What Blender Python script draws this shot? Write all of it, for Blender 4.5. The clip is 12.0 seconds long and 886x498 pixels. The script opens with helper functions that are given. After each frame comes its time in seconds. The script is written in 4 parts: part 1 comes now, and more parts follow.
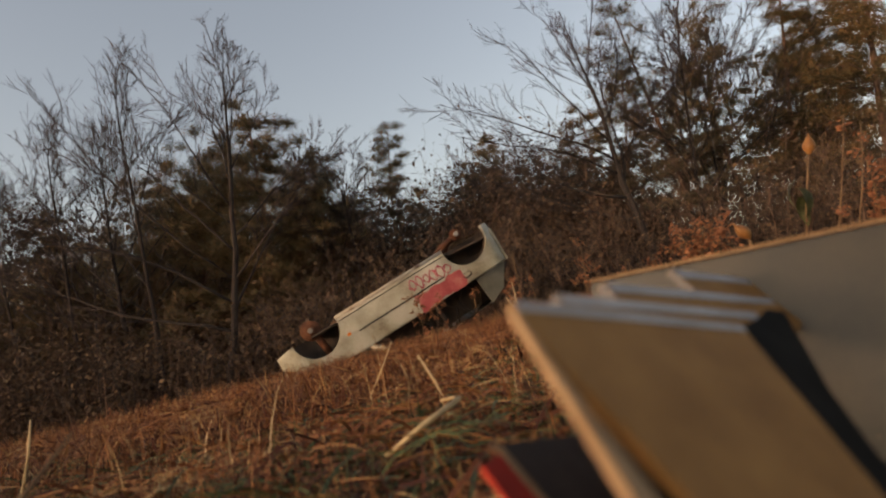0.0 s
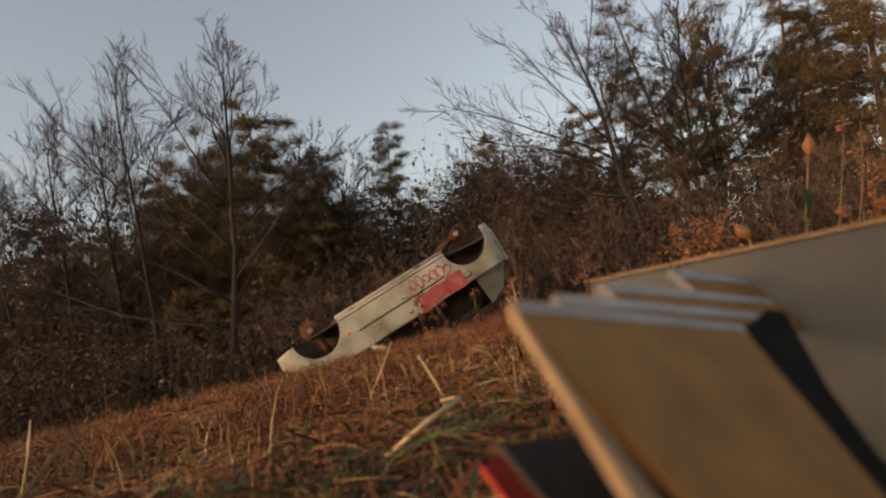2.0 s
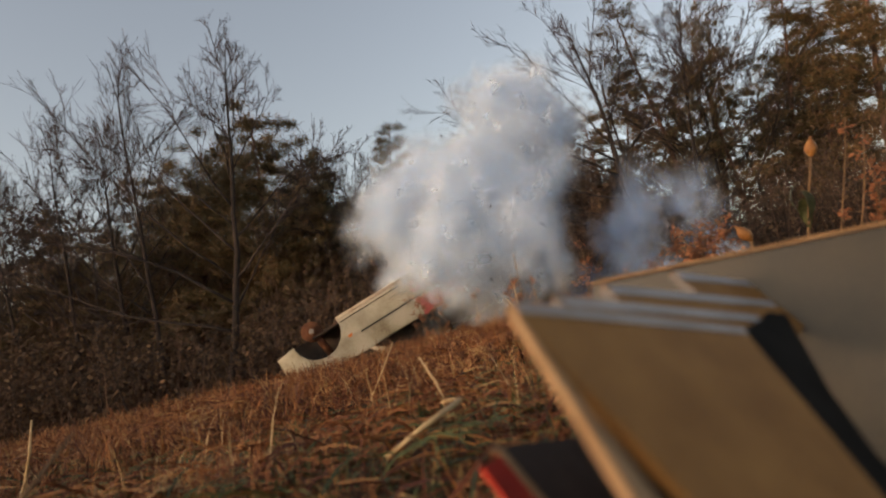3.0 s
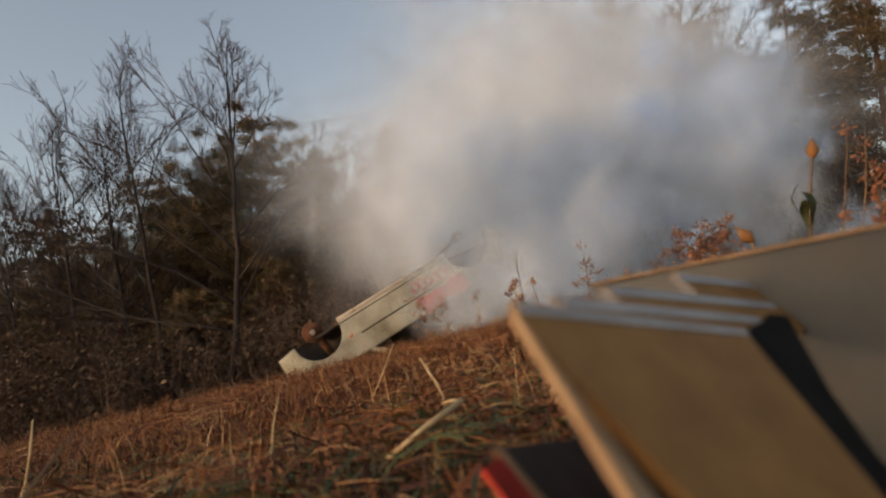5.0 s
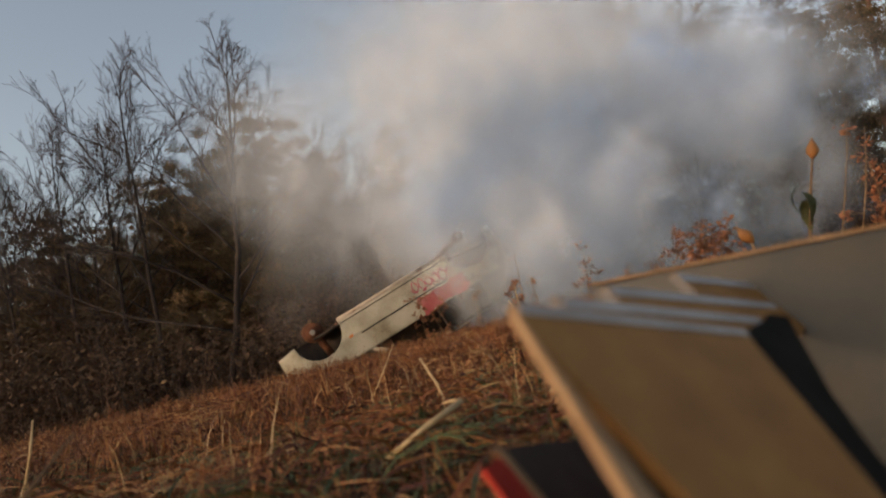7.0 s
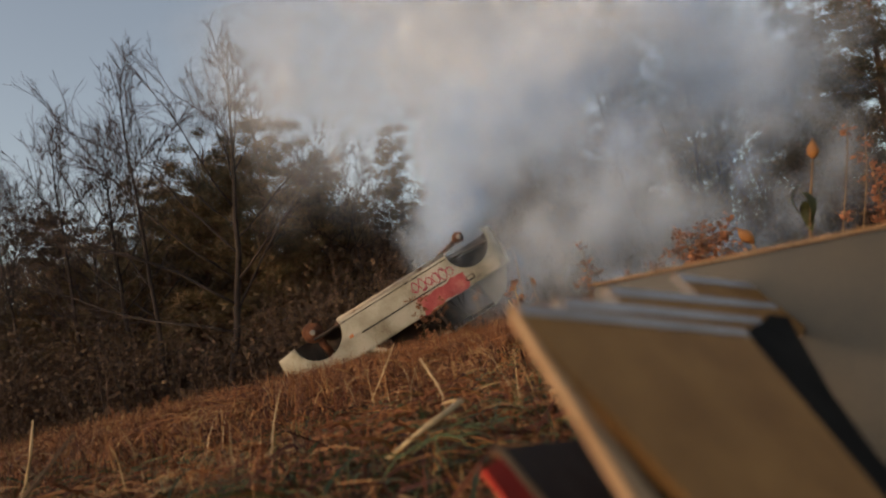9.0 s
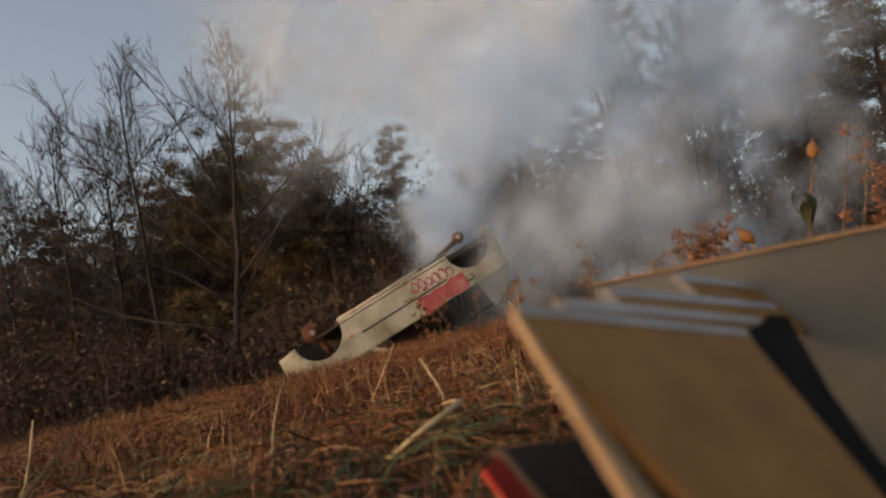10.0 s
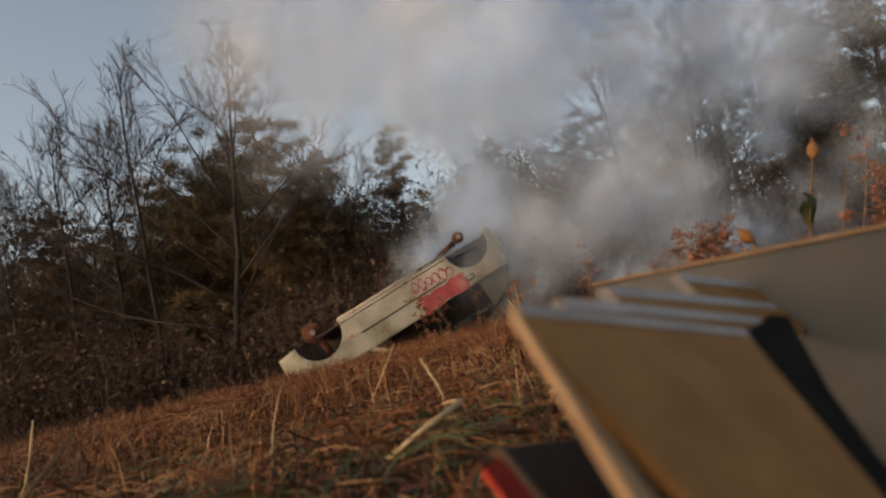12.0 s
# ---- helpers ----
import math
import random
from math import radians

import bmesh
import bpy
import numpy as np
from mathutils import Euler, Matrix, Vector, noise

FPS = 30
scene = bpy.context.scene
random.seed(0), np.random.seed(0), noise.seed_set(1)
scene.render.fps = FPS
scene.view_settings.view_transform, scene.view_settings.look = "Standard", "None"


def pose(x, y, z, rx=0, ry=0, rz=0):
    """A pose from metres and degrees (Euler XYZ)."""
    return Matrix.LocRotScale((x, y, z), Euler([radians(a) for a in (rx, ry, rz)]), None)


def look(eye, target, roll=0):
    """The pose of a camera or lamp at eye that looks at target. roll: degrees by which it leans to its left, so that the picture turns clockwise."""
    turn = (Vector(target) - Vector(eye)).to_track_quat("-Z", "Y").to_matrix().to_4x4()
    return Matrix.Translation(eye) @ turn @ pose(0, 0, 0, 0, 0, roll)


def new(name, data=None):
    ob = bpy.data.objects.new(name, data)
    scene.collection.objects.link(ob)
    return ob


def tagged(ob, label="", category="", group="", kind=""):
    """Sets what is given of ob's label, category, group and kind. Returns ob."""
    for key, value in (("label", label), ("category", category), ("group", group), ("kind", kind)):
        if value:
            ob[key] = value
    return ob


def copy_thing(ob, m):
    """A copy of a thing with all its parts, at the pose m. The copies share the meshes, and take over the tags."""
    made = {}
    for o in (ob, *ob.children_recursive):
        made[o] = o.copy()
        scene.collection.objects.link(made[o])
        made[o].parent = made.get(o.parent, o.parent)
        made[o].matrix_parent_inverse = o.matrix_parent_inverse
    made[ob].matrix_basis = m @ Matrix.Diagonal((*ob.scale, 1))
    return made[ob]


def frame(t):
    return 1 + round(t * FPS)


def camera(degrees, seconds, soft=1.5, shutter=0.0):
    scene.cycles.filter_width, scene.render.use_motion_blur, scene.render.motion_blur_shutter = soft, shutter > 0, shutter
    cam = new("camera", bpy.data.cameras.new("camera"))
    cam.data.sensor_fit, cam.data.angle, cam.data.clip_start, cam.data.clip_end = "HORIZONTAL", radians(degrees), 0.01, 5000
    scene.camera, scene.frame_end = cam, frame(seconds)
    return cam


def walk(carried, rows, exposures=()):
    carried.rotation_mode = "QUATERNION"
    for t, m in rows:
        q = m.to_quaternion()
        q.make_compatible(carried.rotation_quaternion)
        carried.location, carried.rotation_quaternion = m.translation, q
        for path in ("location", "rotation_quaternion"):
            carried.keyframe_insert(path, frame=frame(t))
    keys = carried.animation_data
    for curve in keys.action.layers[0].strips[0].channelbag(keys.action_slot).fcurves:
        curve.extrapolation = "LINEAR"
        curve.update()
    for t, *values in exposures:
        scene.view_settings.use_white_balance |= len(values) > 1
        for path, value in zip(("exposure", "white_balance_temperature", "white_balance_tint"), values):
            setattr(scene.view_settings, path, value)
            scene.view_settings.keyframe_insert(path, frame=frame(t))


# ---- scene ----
# camera: lies low in the grass, tilted, nudged a little by the blast
EYE = (0.0, 0.0, 0.18)


def aim(pitch, yaw, roll):
    p, w = radians(pitch), radians(yaw)
    d = Vector((math.sin(w) * math.cos(p), math.cos(w) * math.cos(p), math.sin(p)))
    return look(EYE, Vector(EYE) + d, roll)


cam = camera(70, 12.0, soft=2.2)
cam.data.dof.use_dof, cam.data.dof.focus_distance, cam.data.dof.aperture_fstop = True, 3.6, 4.8
walk(cam, [
    (0.0, aim(8.50, 0.00, -10.0)),
    (2.2, aim(8.50, 0.00, -10.0)),
    (2.5, aim(8.56, -0.08, -9.85)),
    (3.0, aim(8.64, -0.10, -9.80)),
    (4.8, aim(8.74, -0.18, -9.68)),
    (7.2, aim(8.76, -0.18, -9.67)),
    (8.8, aim(8.78, -0.20, -9.66)),
    (12.0, aim(8.78, -0.20, -9.66)),
], [(0.0, 0.17, 7200, 18), (2.2, 0.17, 7200, 18), (4.8, 0.10, 6800, 15), (12.0, -0.02, 6700, 15)])

# light: clear evening sky, low warm sun behind the camera to its left
SUN_UP, SUN_AZ = 6.5, 240.0
scene.cycles.transparent_max_bounces = 256
world = bpy.data.worlds.new("evening")
scene.world = world
world.use_nodes = True
sky = world.node_tree.nodes.new("ShaderNodeTexSky")
sky.sky_type, sky.sun_disc = "NISHITA", False
sky.sun_elevation, sky.sun_rotation = radians(SUN_UP), radians(SUN_AZ)
sky.air_density, sky.dust_density, sky.ozone_density = 1.0, 2.5, 1.0
back = world.node_tree.nodes["Background"]
back.inputs["Strength"].default_value = 0.30
pale = world.node_tree.nodes.new("ShaderNodeHueSaturation")
pale.inputs["Saturation"].default_value = 0.70
world.node_tree.links.new(sky.outputs[0], pale.inputs["Color"])
world.node_tree.links.new(pale.outputs[0], back.inputs["Color"])
sun = new("sun", bpy.data.lights.new("sun", "SUN"))
sun.data.energy, sun.data.angle, sun.data.color = 0.85, radians(4.0), (1.0, 0.64, 0.38)
az = radians(SUN_AZ)
sun.matrix_world = look((math.sin(az) * 40, math.cos(az) * 40, math.tan(radians(SUN_UP)) * 40), (0, 0, 0))


# ---- materials ----
def nodes_of(name):
    m = bpy.data.materials.new(name)
    m.use_nodes = True
    return m, m.node_tree.nodes, m.node_tree.links, m.node_tree.nodes["Principled BSDF"]


def ramp_node(nodes, stops):
    r = nodes.new("ShaderNodeValToRGB")
    e = r.color_ramp.elements
    while len(e) < len(stops):
        e.new(0.5)
    for el, (p, c) in zip(e, stops):
        el.position, el.color = p, (*c, 1)
    return r


def surface(name, stops, scale=6.0, fine=60.0, rough=0.8, metal=0.0, bump=0.3, depth=0.004, by="noise", spec=0.4, patchy=0.0):
    """Two scales of noise over a colour ramp; by: noise, island (one tone per loose piece) or object."""
    m, n, l, b = nodes_of(name)
    tex = n.new("ShaderNodeTexCoord")
    big, small = n.new("ShaderNodeTexNoise"), n.new("ShaderNodeTexNoise")
    for t, s, d in ((big, scale, 5), (small, fine, 4)):
        t.inputs["Scale"].default_value, t.inputs["Detail"].default_value = s, d
        l.new(tex.outputs["Object"], t.inputs["Vector"])
    r = ramp_node(n, stops)
    mix = n.new("ShaderNodeMath")
    mix.operation = "MULTIPLY_ADD"
    mix.inputs[1].default_value = 0.35
    l.new(small.outputs["Fac"], mix.inputs[0])
    if by == "noise":
        sub = n.new("ShaderNodeMath")
        sub.operation = "MULTIPLY_ADD"
        sub.inputs[1].default_value, sub.inputs[2].default_value = 1.3, -0.33
        l.new(big.outputs["Fac"], sub.inputs[0])
        l.new(sub.outputs[0], mix.inputs[2])
    else:
        src = n.new("ShaderNodeNewGeometry") if by == "island" else n.new("ShaderNodeObjectInfo")
        low = n.new("ShaderNodeMath")
        low.operation = "SUBTRACT"
        low.inputs[1].default_value = 0.17
        l.new(src.outputs["Random Per Island" if by == "island" else "Random"], low.inputs[0])
        patch = n.new("ShaderNodeMath")
        patch.operation = "MULTIPLY_ADD"
        patch.inputs[1].default_value = patchy
        l.new(big.outputs["Fac"], patch.inputs[0])
        low.inputs[1].default_value = 0.17 + patchy * 0.5
        l.new(low.outputs[0], patch.inputs[2])
        l.new(patch.outputs[0], mix.inputs[2])
    l.new(mix.outputs[0], r.inputs["Fac"])
    l.new(r.outputs["Color"], b.inputs["Base Color"])
    b.inputs["Roughness"].default_value, b.inputs["Metallic"].default_value = rough, metal
    b.inputs["Specular IOR Level"].default_value = spec
    if bump:
        bp = n.new("ShaderNodeBump")
        bp.inputs["Strength"].default_value, bp.inputs["Distance"].default_value = bump, depth
        l.new(small.outputs["Fac"], bp.inputs["Height"])
        l.new(bp.outputs[0], b.inputs["Normal"])
    return m


BARK = surface("bark", [(0.2, (0.017, 0.012, 0.010)), (0.8, (0.052, 0.038, 0.031))], 3, 40, 0.95, bump=0.6, depth=0.02)
PINE_BARK = surface("pine bark", [(0.2, (0.05, 0.03, 0.022)), (0.8, (0.17, 0.095, 0.06))], 3, 30, 0.95, bump=0.6, depth=0.02)
BRUSH = surface("brush stems", [(0.0, (0.035, 0.023, 0.016)), (0.6, (0.08, 0.048, 0.033)), (1.0, (0.15, 0.09, 0.058))], 2, 30, 0.9, bump=0, by="island")
TWIG = surface("twig", [(0.0, (0.018, 0.012, 0.011)), (0.6, (0.038, 0.025, 0.021)), (1.0, (0.075, 0.046, 0.035))], 2, 30, 0.9, bump=0, by="island")
NEEDLE = surface("pine needles", [(0.0, (0.038, 0.034, 0.013)), (0.5, (0.095, 0.072, 0.026)), (0.8, (0.155, 0.094, 0.036)), (1.0, (0.20, 0.11, 0.045))], 1, 20, 0.75, bump=0, by="island")
DRYLEAF = surface("dry leaves", [(0.0, (0.04, 0.026, 0.016)), (0.5, (0.085, 0.052, 0.028)), (1.0, (0.16, 0.092, 0.045))], 2, 30, 0.9, bump=0, by="island")
GRASS = surface("dry grass", [(0.0, (0.05, 0.015, 0.010)), (0.25, (0.105, 0.034, 0.015)), (0.5, (0.17, 0.060, 0.022)), (0.72, (0.25, 0.105, 0.036)), (0.88, (0.32, 0.165, 0.065)), (1.0, (0.38, 0.24, 0.11))], 2.5, 40, 0.75, bump=0, by="island", patchy=0.9, spec=0.25)
GREEN = surface("green grass", [(0.0, (0.03, 0.045, 0.015)), (0.6, (0.055, 0.075, 0.022)), (1.0, (0.13, 0.12, 0.04))], 1, 40, 0.65, bump=0, by="island")
STRAW = surface("straw", [(0.2, (0.34, 0.22, 0.10)), (0.8, (0.55, 0.40, 0.21))], 20, 200, 0.6, bump=0.2, depth=0.001)
SOIL = surface("soil and thatch", [(0.1, (0.018, 0.011, 0.008)), (0.5, (0.05, 0.024, 0.013)), (0.9, (0.09, 0.045, 0.022))], 1.2, 30, 0.95, bump=0.8, depth=0.03)


# ---- mesh helpers ----
def solid(name, verts, faces, material, parent=None, label="", smooth=False):
    me = bpy.data.meshes.new(name)
    me.from_pydata([tuple(v) for v in verts], [], [tuple(f) for f in faces])
    me.materials.append(material)
    if smooth:
        me.polygons.foreach_set("use_smooth", [True] * len(me.polygons))
    me.update()
    ob = new(name, me)
    ob.parent = parent
    return tagged(ob, label)


def part(name, bm, material, parent=None, label="", smooth=False):
    bmesh.ops.recalc_face_normals(bm, faces=bm.faces)
    me = bpy.data.meshes.new(name)
    bm.to_mesh(me)
    bm.free()
    me.materials.append(material)
    if smooth:
        me.polygons.foreach_set("use_smooth", [True] * len(me.polygons))
    ob = new(name, me)
    ob.parent = parent
    return tagged(ob, label)


class Pipes:
    """Collects tapered tubes into one vertex and face list."""

    def __init__(self):
        self.v, self.f = [], []

    def tube(self, pts, radii, sides=5, cap=True):
        base, n = len(self.v), len(pts)
        for i, p in enumerate(pts):
            a = pts[max(i - 1, 0)]
            b = pts[min(i + 1, n - 1)]
            d = (b - a).normalized() if (b - a).length > 1e-6 else Vector((0, 0, 1))
            u = d.orthogonal().normalized()
            w = d.cross(u)
            for k in range(sides):
                t = 2 * math.pi * k / sides
                self.v.append(p + (u * math.cos(t) + w * math.sin(t)) * radii[i])
        for i in range(n - 1):
            for k in range(sides):
                k2 = (k + 1) % sides
                o = base + i * sides
                self.f.append((o + k, o + k2, o + sides + k2, o + sides + k))
        if cap:
            self.f.append(tuple(base + k for k in reversed(range(sides))))
            self.f.append(tuple(base + (n - 1) * sides + k for k in range(sides)))

    def make(self, name, material, parent=None, label="", smooth=True):
        return solid(name, self.v, self.f, material, parent, label, smooth)


def slab(outline, thick, bevel=0.0):
    """A plate in the local xz plane with the given outline, thick along y, its edges rounded."""
    bm = bmesh.new()
    lo = [bm.verts.new((x, 0, z)) for x, z in outline]
    f = bm.faces.new(lo)
    ext = bmesh.ops.extrude_face_region(bm, geom=[f])
    bmesh.ops.translate(bm, verts=[g for g in ext["geom"] if isinstance(g, bmesh.types.BMVert)], vec=(0, thick, 0))
    if bevel:
        bmesh.ops.bevel(bm, geom=list(bm.edges), offset=bevel, segments=2, affect="EDGES", profile=0.5)
    return bm


# ---- ground ----
def rise(x, y):
    """Height of the ground: a bank that climbs to the right and crests before the wood."""
    crest = 7.5
    along = 0.030 * y if y < crest else 0.030 * crest - 0.016 * min(y - crest, 30)
    across = 0.072 * x if abs(x) < 14 else 0.072 * 14 * (1 if x > 0 else -1)
    near = max(0.0, 1 - math.hypot(x, y) / 1.2)
    return along + across * min(1.0, 0.4 + y / 6 if y > 0 else 0.4) + 0.05 * (noise.noise((x * 0.6, y * 0.6, 3)) + 0.5 * noise.noise((x * 1.7, y * 1.7, 8))) * (1 - near) - 0.02 * near


def ground_sheet():
    def steps(lo, hi, fine_lo, fine_hi, fine, coarse):
        a = list(np.arange(fine_lo, fine_hi, fine))
        v, s = fine_lo, fine
        while v > lo:
            s = min(s * 1.35, coarse)
            v -= s
            a.insert(0, v)
        v, s = fine_hi, fine
        while v < hi:
            a.append(v)
            s = min(s * 1.35, coarse)
            v += s
        return a
    xs, ys = steps(-900, 900, -9, 9, 0.2, 120), steps(-900, 900, -2, 14, 0.2, 120)
    v = [(x, y, rise(x, y)) for y in ys for x in xs]
    w = len(xs)
    f = [(j * w + i, j * w + i + 1, (j + 1) * w + i + 1, (j + 1) * w + i) for j in range(len(ys) - 1) for i in range(w - 1)]
    tagged(solid("ground", v, f, SOIL, smooth=True), "dark soil with matted dead grass on a low bank", "ground", kind="structure")


ground_sheet()


# ---- grass ----
def blades(name, label, count, region, length, width, material, lean=0.7, seed=1, bias=None):
    """count bent tapering blades, four quads each, rooted in the ground."""
    rng = np.random.default_rng(seed)
    verts, faces = [], []
    made = 0
    while made < count:
        x, y = region(rng)
        if bias and rng.random() > bias(x, y):
            continue
        made += 1
        L = rng.uniform(*length) * (0.65 + 0.7 * noise.noise((x * 1.3, y * 1.3, seed)) ** 2 + 0.2)
        a, w = rng.uniform(0, 2 * math.pi), rng.uniform(*width) * 0.5
        bend = lean * rng.uniform(0.2, 1.6)
        tilt = rng.uniform(0, 0.75) * lean * rng.random()
        dx, dy = math.cos(a), math.sin(a)
        face = a + math.pi / 2 + rng.uniform(-0.8, 0.8)
        sx, sy = math.cos(face) * w, math.sin(face) * w
        px, py, pz = x, y, rise(x, y) - 0.01
        b = len(verts)
        kink = rng.integers(1, 5) if rng.random() < 0.25 else 9
        for k in range(5):
            taper = (1, 0.95, 0.8, 0.5, 0.08)[k]
            verts += [(px - sx * taper, py - sy * taper, pz), (px + sx * taper, py + sy * taper, pz)]
            ang = tilt + bend * (k / 4) ** 1.3 + (0.9 if k >= kink else 0)
            s = L / 4
            px, py, pz = px + dx * math.sin(ang) * s, py + dy * math.sin(ang) * s, pz + math.cos(ang) * s
        faces += [(b + 2 * k, b + 2 * k + 1, b + 2 * k + 3, b + 2 * k + 2) for k in range(4)]
    return tagged(solid(name, verts, faces, material), label, "grass", kind="stuff")


def tangle(name, label, count, region, length, width, lift, material, seed):
    """Fallen blades that lie across one another in loose arcs above the soil."""
    rng = np.random.default_rng(seed)
    verts, faces = [], []
    for _ in range(count):
        x, y = region(rng)
        thick = 0.5 + noise.noise((x * 2.1, y * 2.1, seed))
        px, py, pz = x, y, rise(x, y) + rng.uniform(0, lift) * max(0.25, thick)
        L, w, a = rng.uniform(*length), rng.uniform(*width) * 0.5, rng.uniform(0, 2 * math.pi)
        climb, turn = rng.uniform(-0.1, 0.75), rng.normal(0, 0.35)
        b = len(verts)
        for k in range(6):
            t = (0.7, 1, 1, 0.85, 0.6, 0.1)[k] * w
            sx, sy, sz = -math.sin(a) * t * 0.75, math.cos(a) * t * 0.75, t * 0.66
            verts += [(px - sx, py - sy, pz - sz), (px + sx, py + sy, pz + sz)]
            s = L / 5
            px, py, pz = px + math.cos(a) * math.cos(climb) * s, py + math.sin(a) * math.cos(climb) * s, pz + math.sin(climb) * s
            a += turn
            climb -= rng.uniform(0.05, 0.4)
        faces += [(b + 2 * k, b + 2 * k + 1, b + 2 * k + 3, b + 2 * k + 2) for k in range(5)]
    return tagged(solid(name, verts, faces, material), label, "grass", kind="stuff")


def wedge(y0, y1, spread=0.85, power=1.0):
    def pick(rng):
        y = y0 + (y1 - y0) * rng.random() ** power
        return rng.uniform(-spread, spread) * (y + 0.25), y
    return pick


def grassland():
    blades("dry_grass", "rust-brown and straw-coloured dead grass close by", 19000, wedge(0.45, 2.4, 0.9), (0.035, 0.115), (0.0018, 0.004), GRASS, 1.9, 11)
    tangle("fallen_grass", "fallen rust-brown grass lying in tangles", 8000, wedge(0.45, 2.6, 0.9), (0.06, 0.17), (0.002, 0.005), 0.055, GRASS, 16)
    tangle("fallen_grass", "matted layers of brown fallen grass", 9000, wedge(2.2, 6.0), (0.12, 0.28), (0.003, 0.006), 0.10, GRASS, 17)
    blades("dry_grass", "matted brown dead grass on the bank", 36000, wedge(1.8, 5.0), (0.08, 0.21), (0.003, 0.006), GRASS, 2.4, 12)
    blades("dry_grass", "brown dead grass along the crest of the bank", 44000, wedge(4.5, 12.5, 0.85, 0.8), (0.12, 0.27), (0.004, 0.008), GRASS, 1.9, 13)
    blades("tall_grass", "taller ragged brown grass in front of the wreck", 4200, lambda r: (r.uniform(-0.9, 1.6), r.uniform(7.2, 9.0)), (0.14, 0.30), (0.004, 0.007), GRASS, 1.3, 18)
    blades("green_grass", "short green grass among the dead blades", 5000, wedge(0.45, 3.0, 0.9), (0.04, 0.10), (0.0025, 0.005), GREEN, 1.8, 14, lambda x, y: 0.1 + 0.9 * (noise.noise((x * 2.2, y * 2.2, 5)) > 0.05))
    tangle("green_grass", "green grass lying among the dead blades", 2500, wedge(0.5, 2.6, 0.7), (0.05, 0.14), (0.002, 0.0045), 0.05, GREEN, 19)
    blades("near_grass", "broad dead blades right before the lens", 70, lambda r: (r.uniform(-0.34, 0.06), r.uniform(0.36, 0.52)), (0.07, 0.13), (0.003, 0.006), GRASS, 1.6, 20)
    blades("grass_stalks", "thin pale upright stalks standing above the grass", 320, wedge(0.9, 8, 0.8), (0.12, 0.24), (0.002, 0.0035), STRAW, 0.9, 15)


grassland()


# ---- woods ----
def bough(rng, p, d, length, segs, wander, lift=0.0):
    pts, d = [p.copy()], d.normalized()
    for _ in range(segs):
        d = (d + Vector(rng.normal(0, wander, 3)) + Vector((0, 0, lift))).normalized()
        p = p + d * (length / segs)
        pts.append(p.copy())
    return pts


def taper(r0, r1, n):
    return [r0 + (r1 - r0) * i / (n - 1) for i in range(n)]


def spray(rng, pipes, pts, r, length, depth, count, spread, lift, sides):
    """Side shoots along a limb, and theirs in turn."""
    for k in range(count):
        i = 1 + int((len(pts) - 2) * (0.2 + 0.8 * (k + rng.random()) / count))
        d0 = (pts[i] - pts[i - 1]).normalized()
        out = Vector(rng.normal(0, 1, 3)).cross(d0).normalized()
        d = (d0 + out * spread * rng.uniform(0.6, 1.3)).normalized()
        L = length * rng.uniform(0.55, 1.15) * (1.2 - 0.6 * i / len(pts))
        sub = bough(rng, pts[i], d, L, 5 if depth else 3, 0.10, lift)
        pipes.tube(sub, taper(r, max(r * 0.4, 0.0035), len(sub)), sides, False)
        if depth:
            spray(rng, pipes, sub, max(r * 0.6, 0.0055), L * 0.58, depth - 1, max(3, count - 2), spread, lift, 3)


def bare_tree(seed, height, radius, limbs=12, fork=0.35, reach=0.5, twigs=6, lean=(0, 0), label="", plan=()):
    """A leafless tree: trunk with its limbs, and a crown of fine branches."""
    rng = np.random.default_rng(seed)
    top = tagged(new("bare_tree"), label, "tree")
    wood, crown = Pipes(), Pipes()
    stem = bough(rng, Vector((0, 0, -0.2)), Vector((lean[0], lean[1], 1)), height * 0.97, 10, 0.07, 0.12)
    wood.tube(stem, taper(radius, radius * 0.1, len(stem)), 8)
    spray(rng, crown, stem[5:], 0.012, height * 0.16, 2, twigs + 2, 0.6, 0.05, 3)
    if not plan:
        plan = [(fork + (0.9 - fork) * k / limbs, None, height * reach * (1.2 - 0.85 * (fork + (0.9 - fork) * k / limbs))) for k in range(limbs)]
    for k, (h, tilt, L) in enumerate(plan):
        i = min(int(h * 10), 9)
        p = stem[i].lerp(stem[i + 1], h * 10 - i)
        if tilt is None:
            a = k * 2.4 + rng.uniform(-0.5, 0.5)
            d = Vector((math.cos(a), math.sin(a) * 0.8, rng.uniform(0.45, 1.1)))
            L *= rng.uniform(0.75, 1.2)
        else:
            d = Vector((math.sin(radians(tilt)), rng.uniform(-0.35, 0.35), math.cos(radians(tilt))))
        limb = bough(rng, p, d, L * 1.12, 9, 0.09, 0.045 if tilt is None else 0.012)
        r = radius * 0.42 * (1.15 - h)
        wood.tube(limb, taper(r, max(r * 0.2, 0.006), len(limb)), 5)
        spray(rng, crown, limb, max(r * 0.34, 0.009), L * 0.46, 2, twigs, 0.58, 0.05, 3)
    wood.make("trunk", BARK, top, "grey-brown trunk and limbs")
    crown.make("crown", TWIG, top, "fine leafless twigs")
    return top


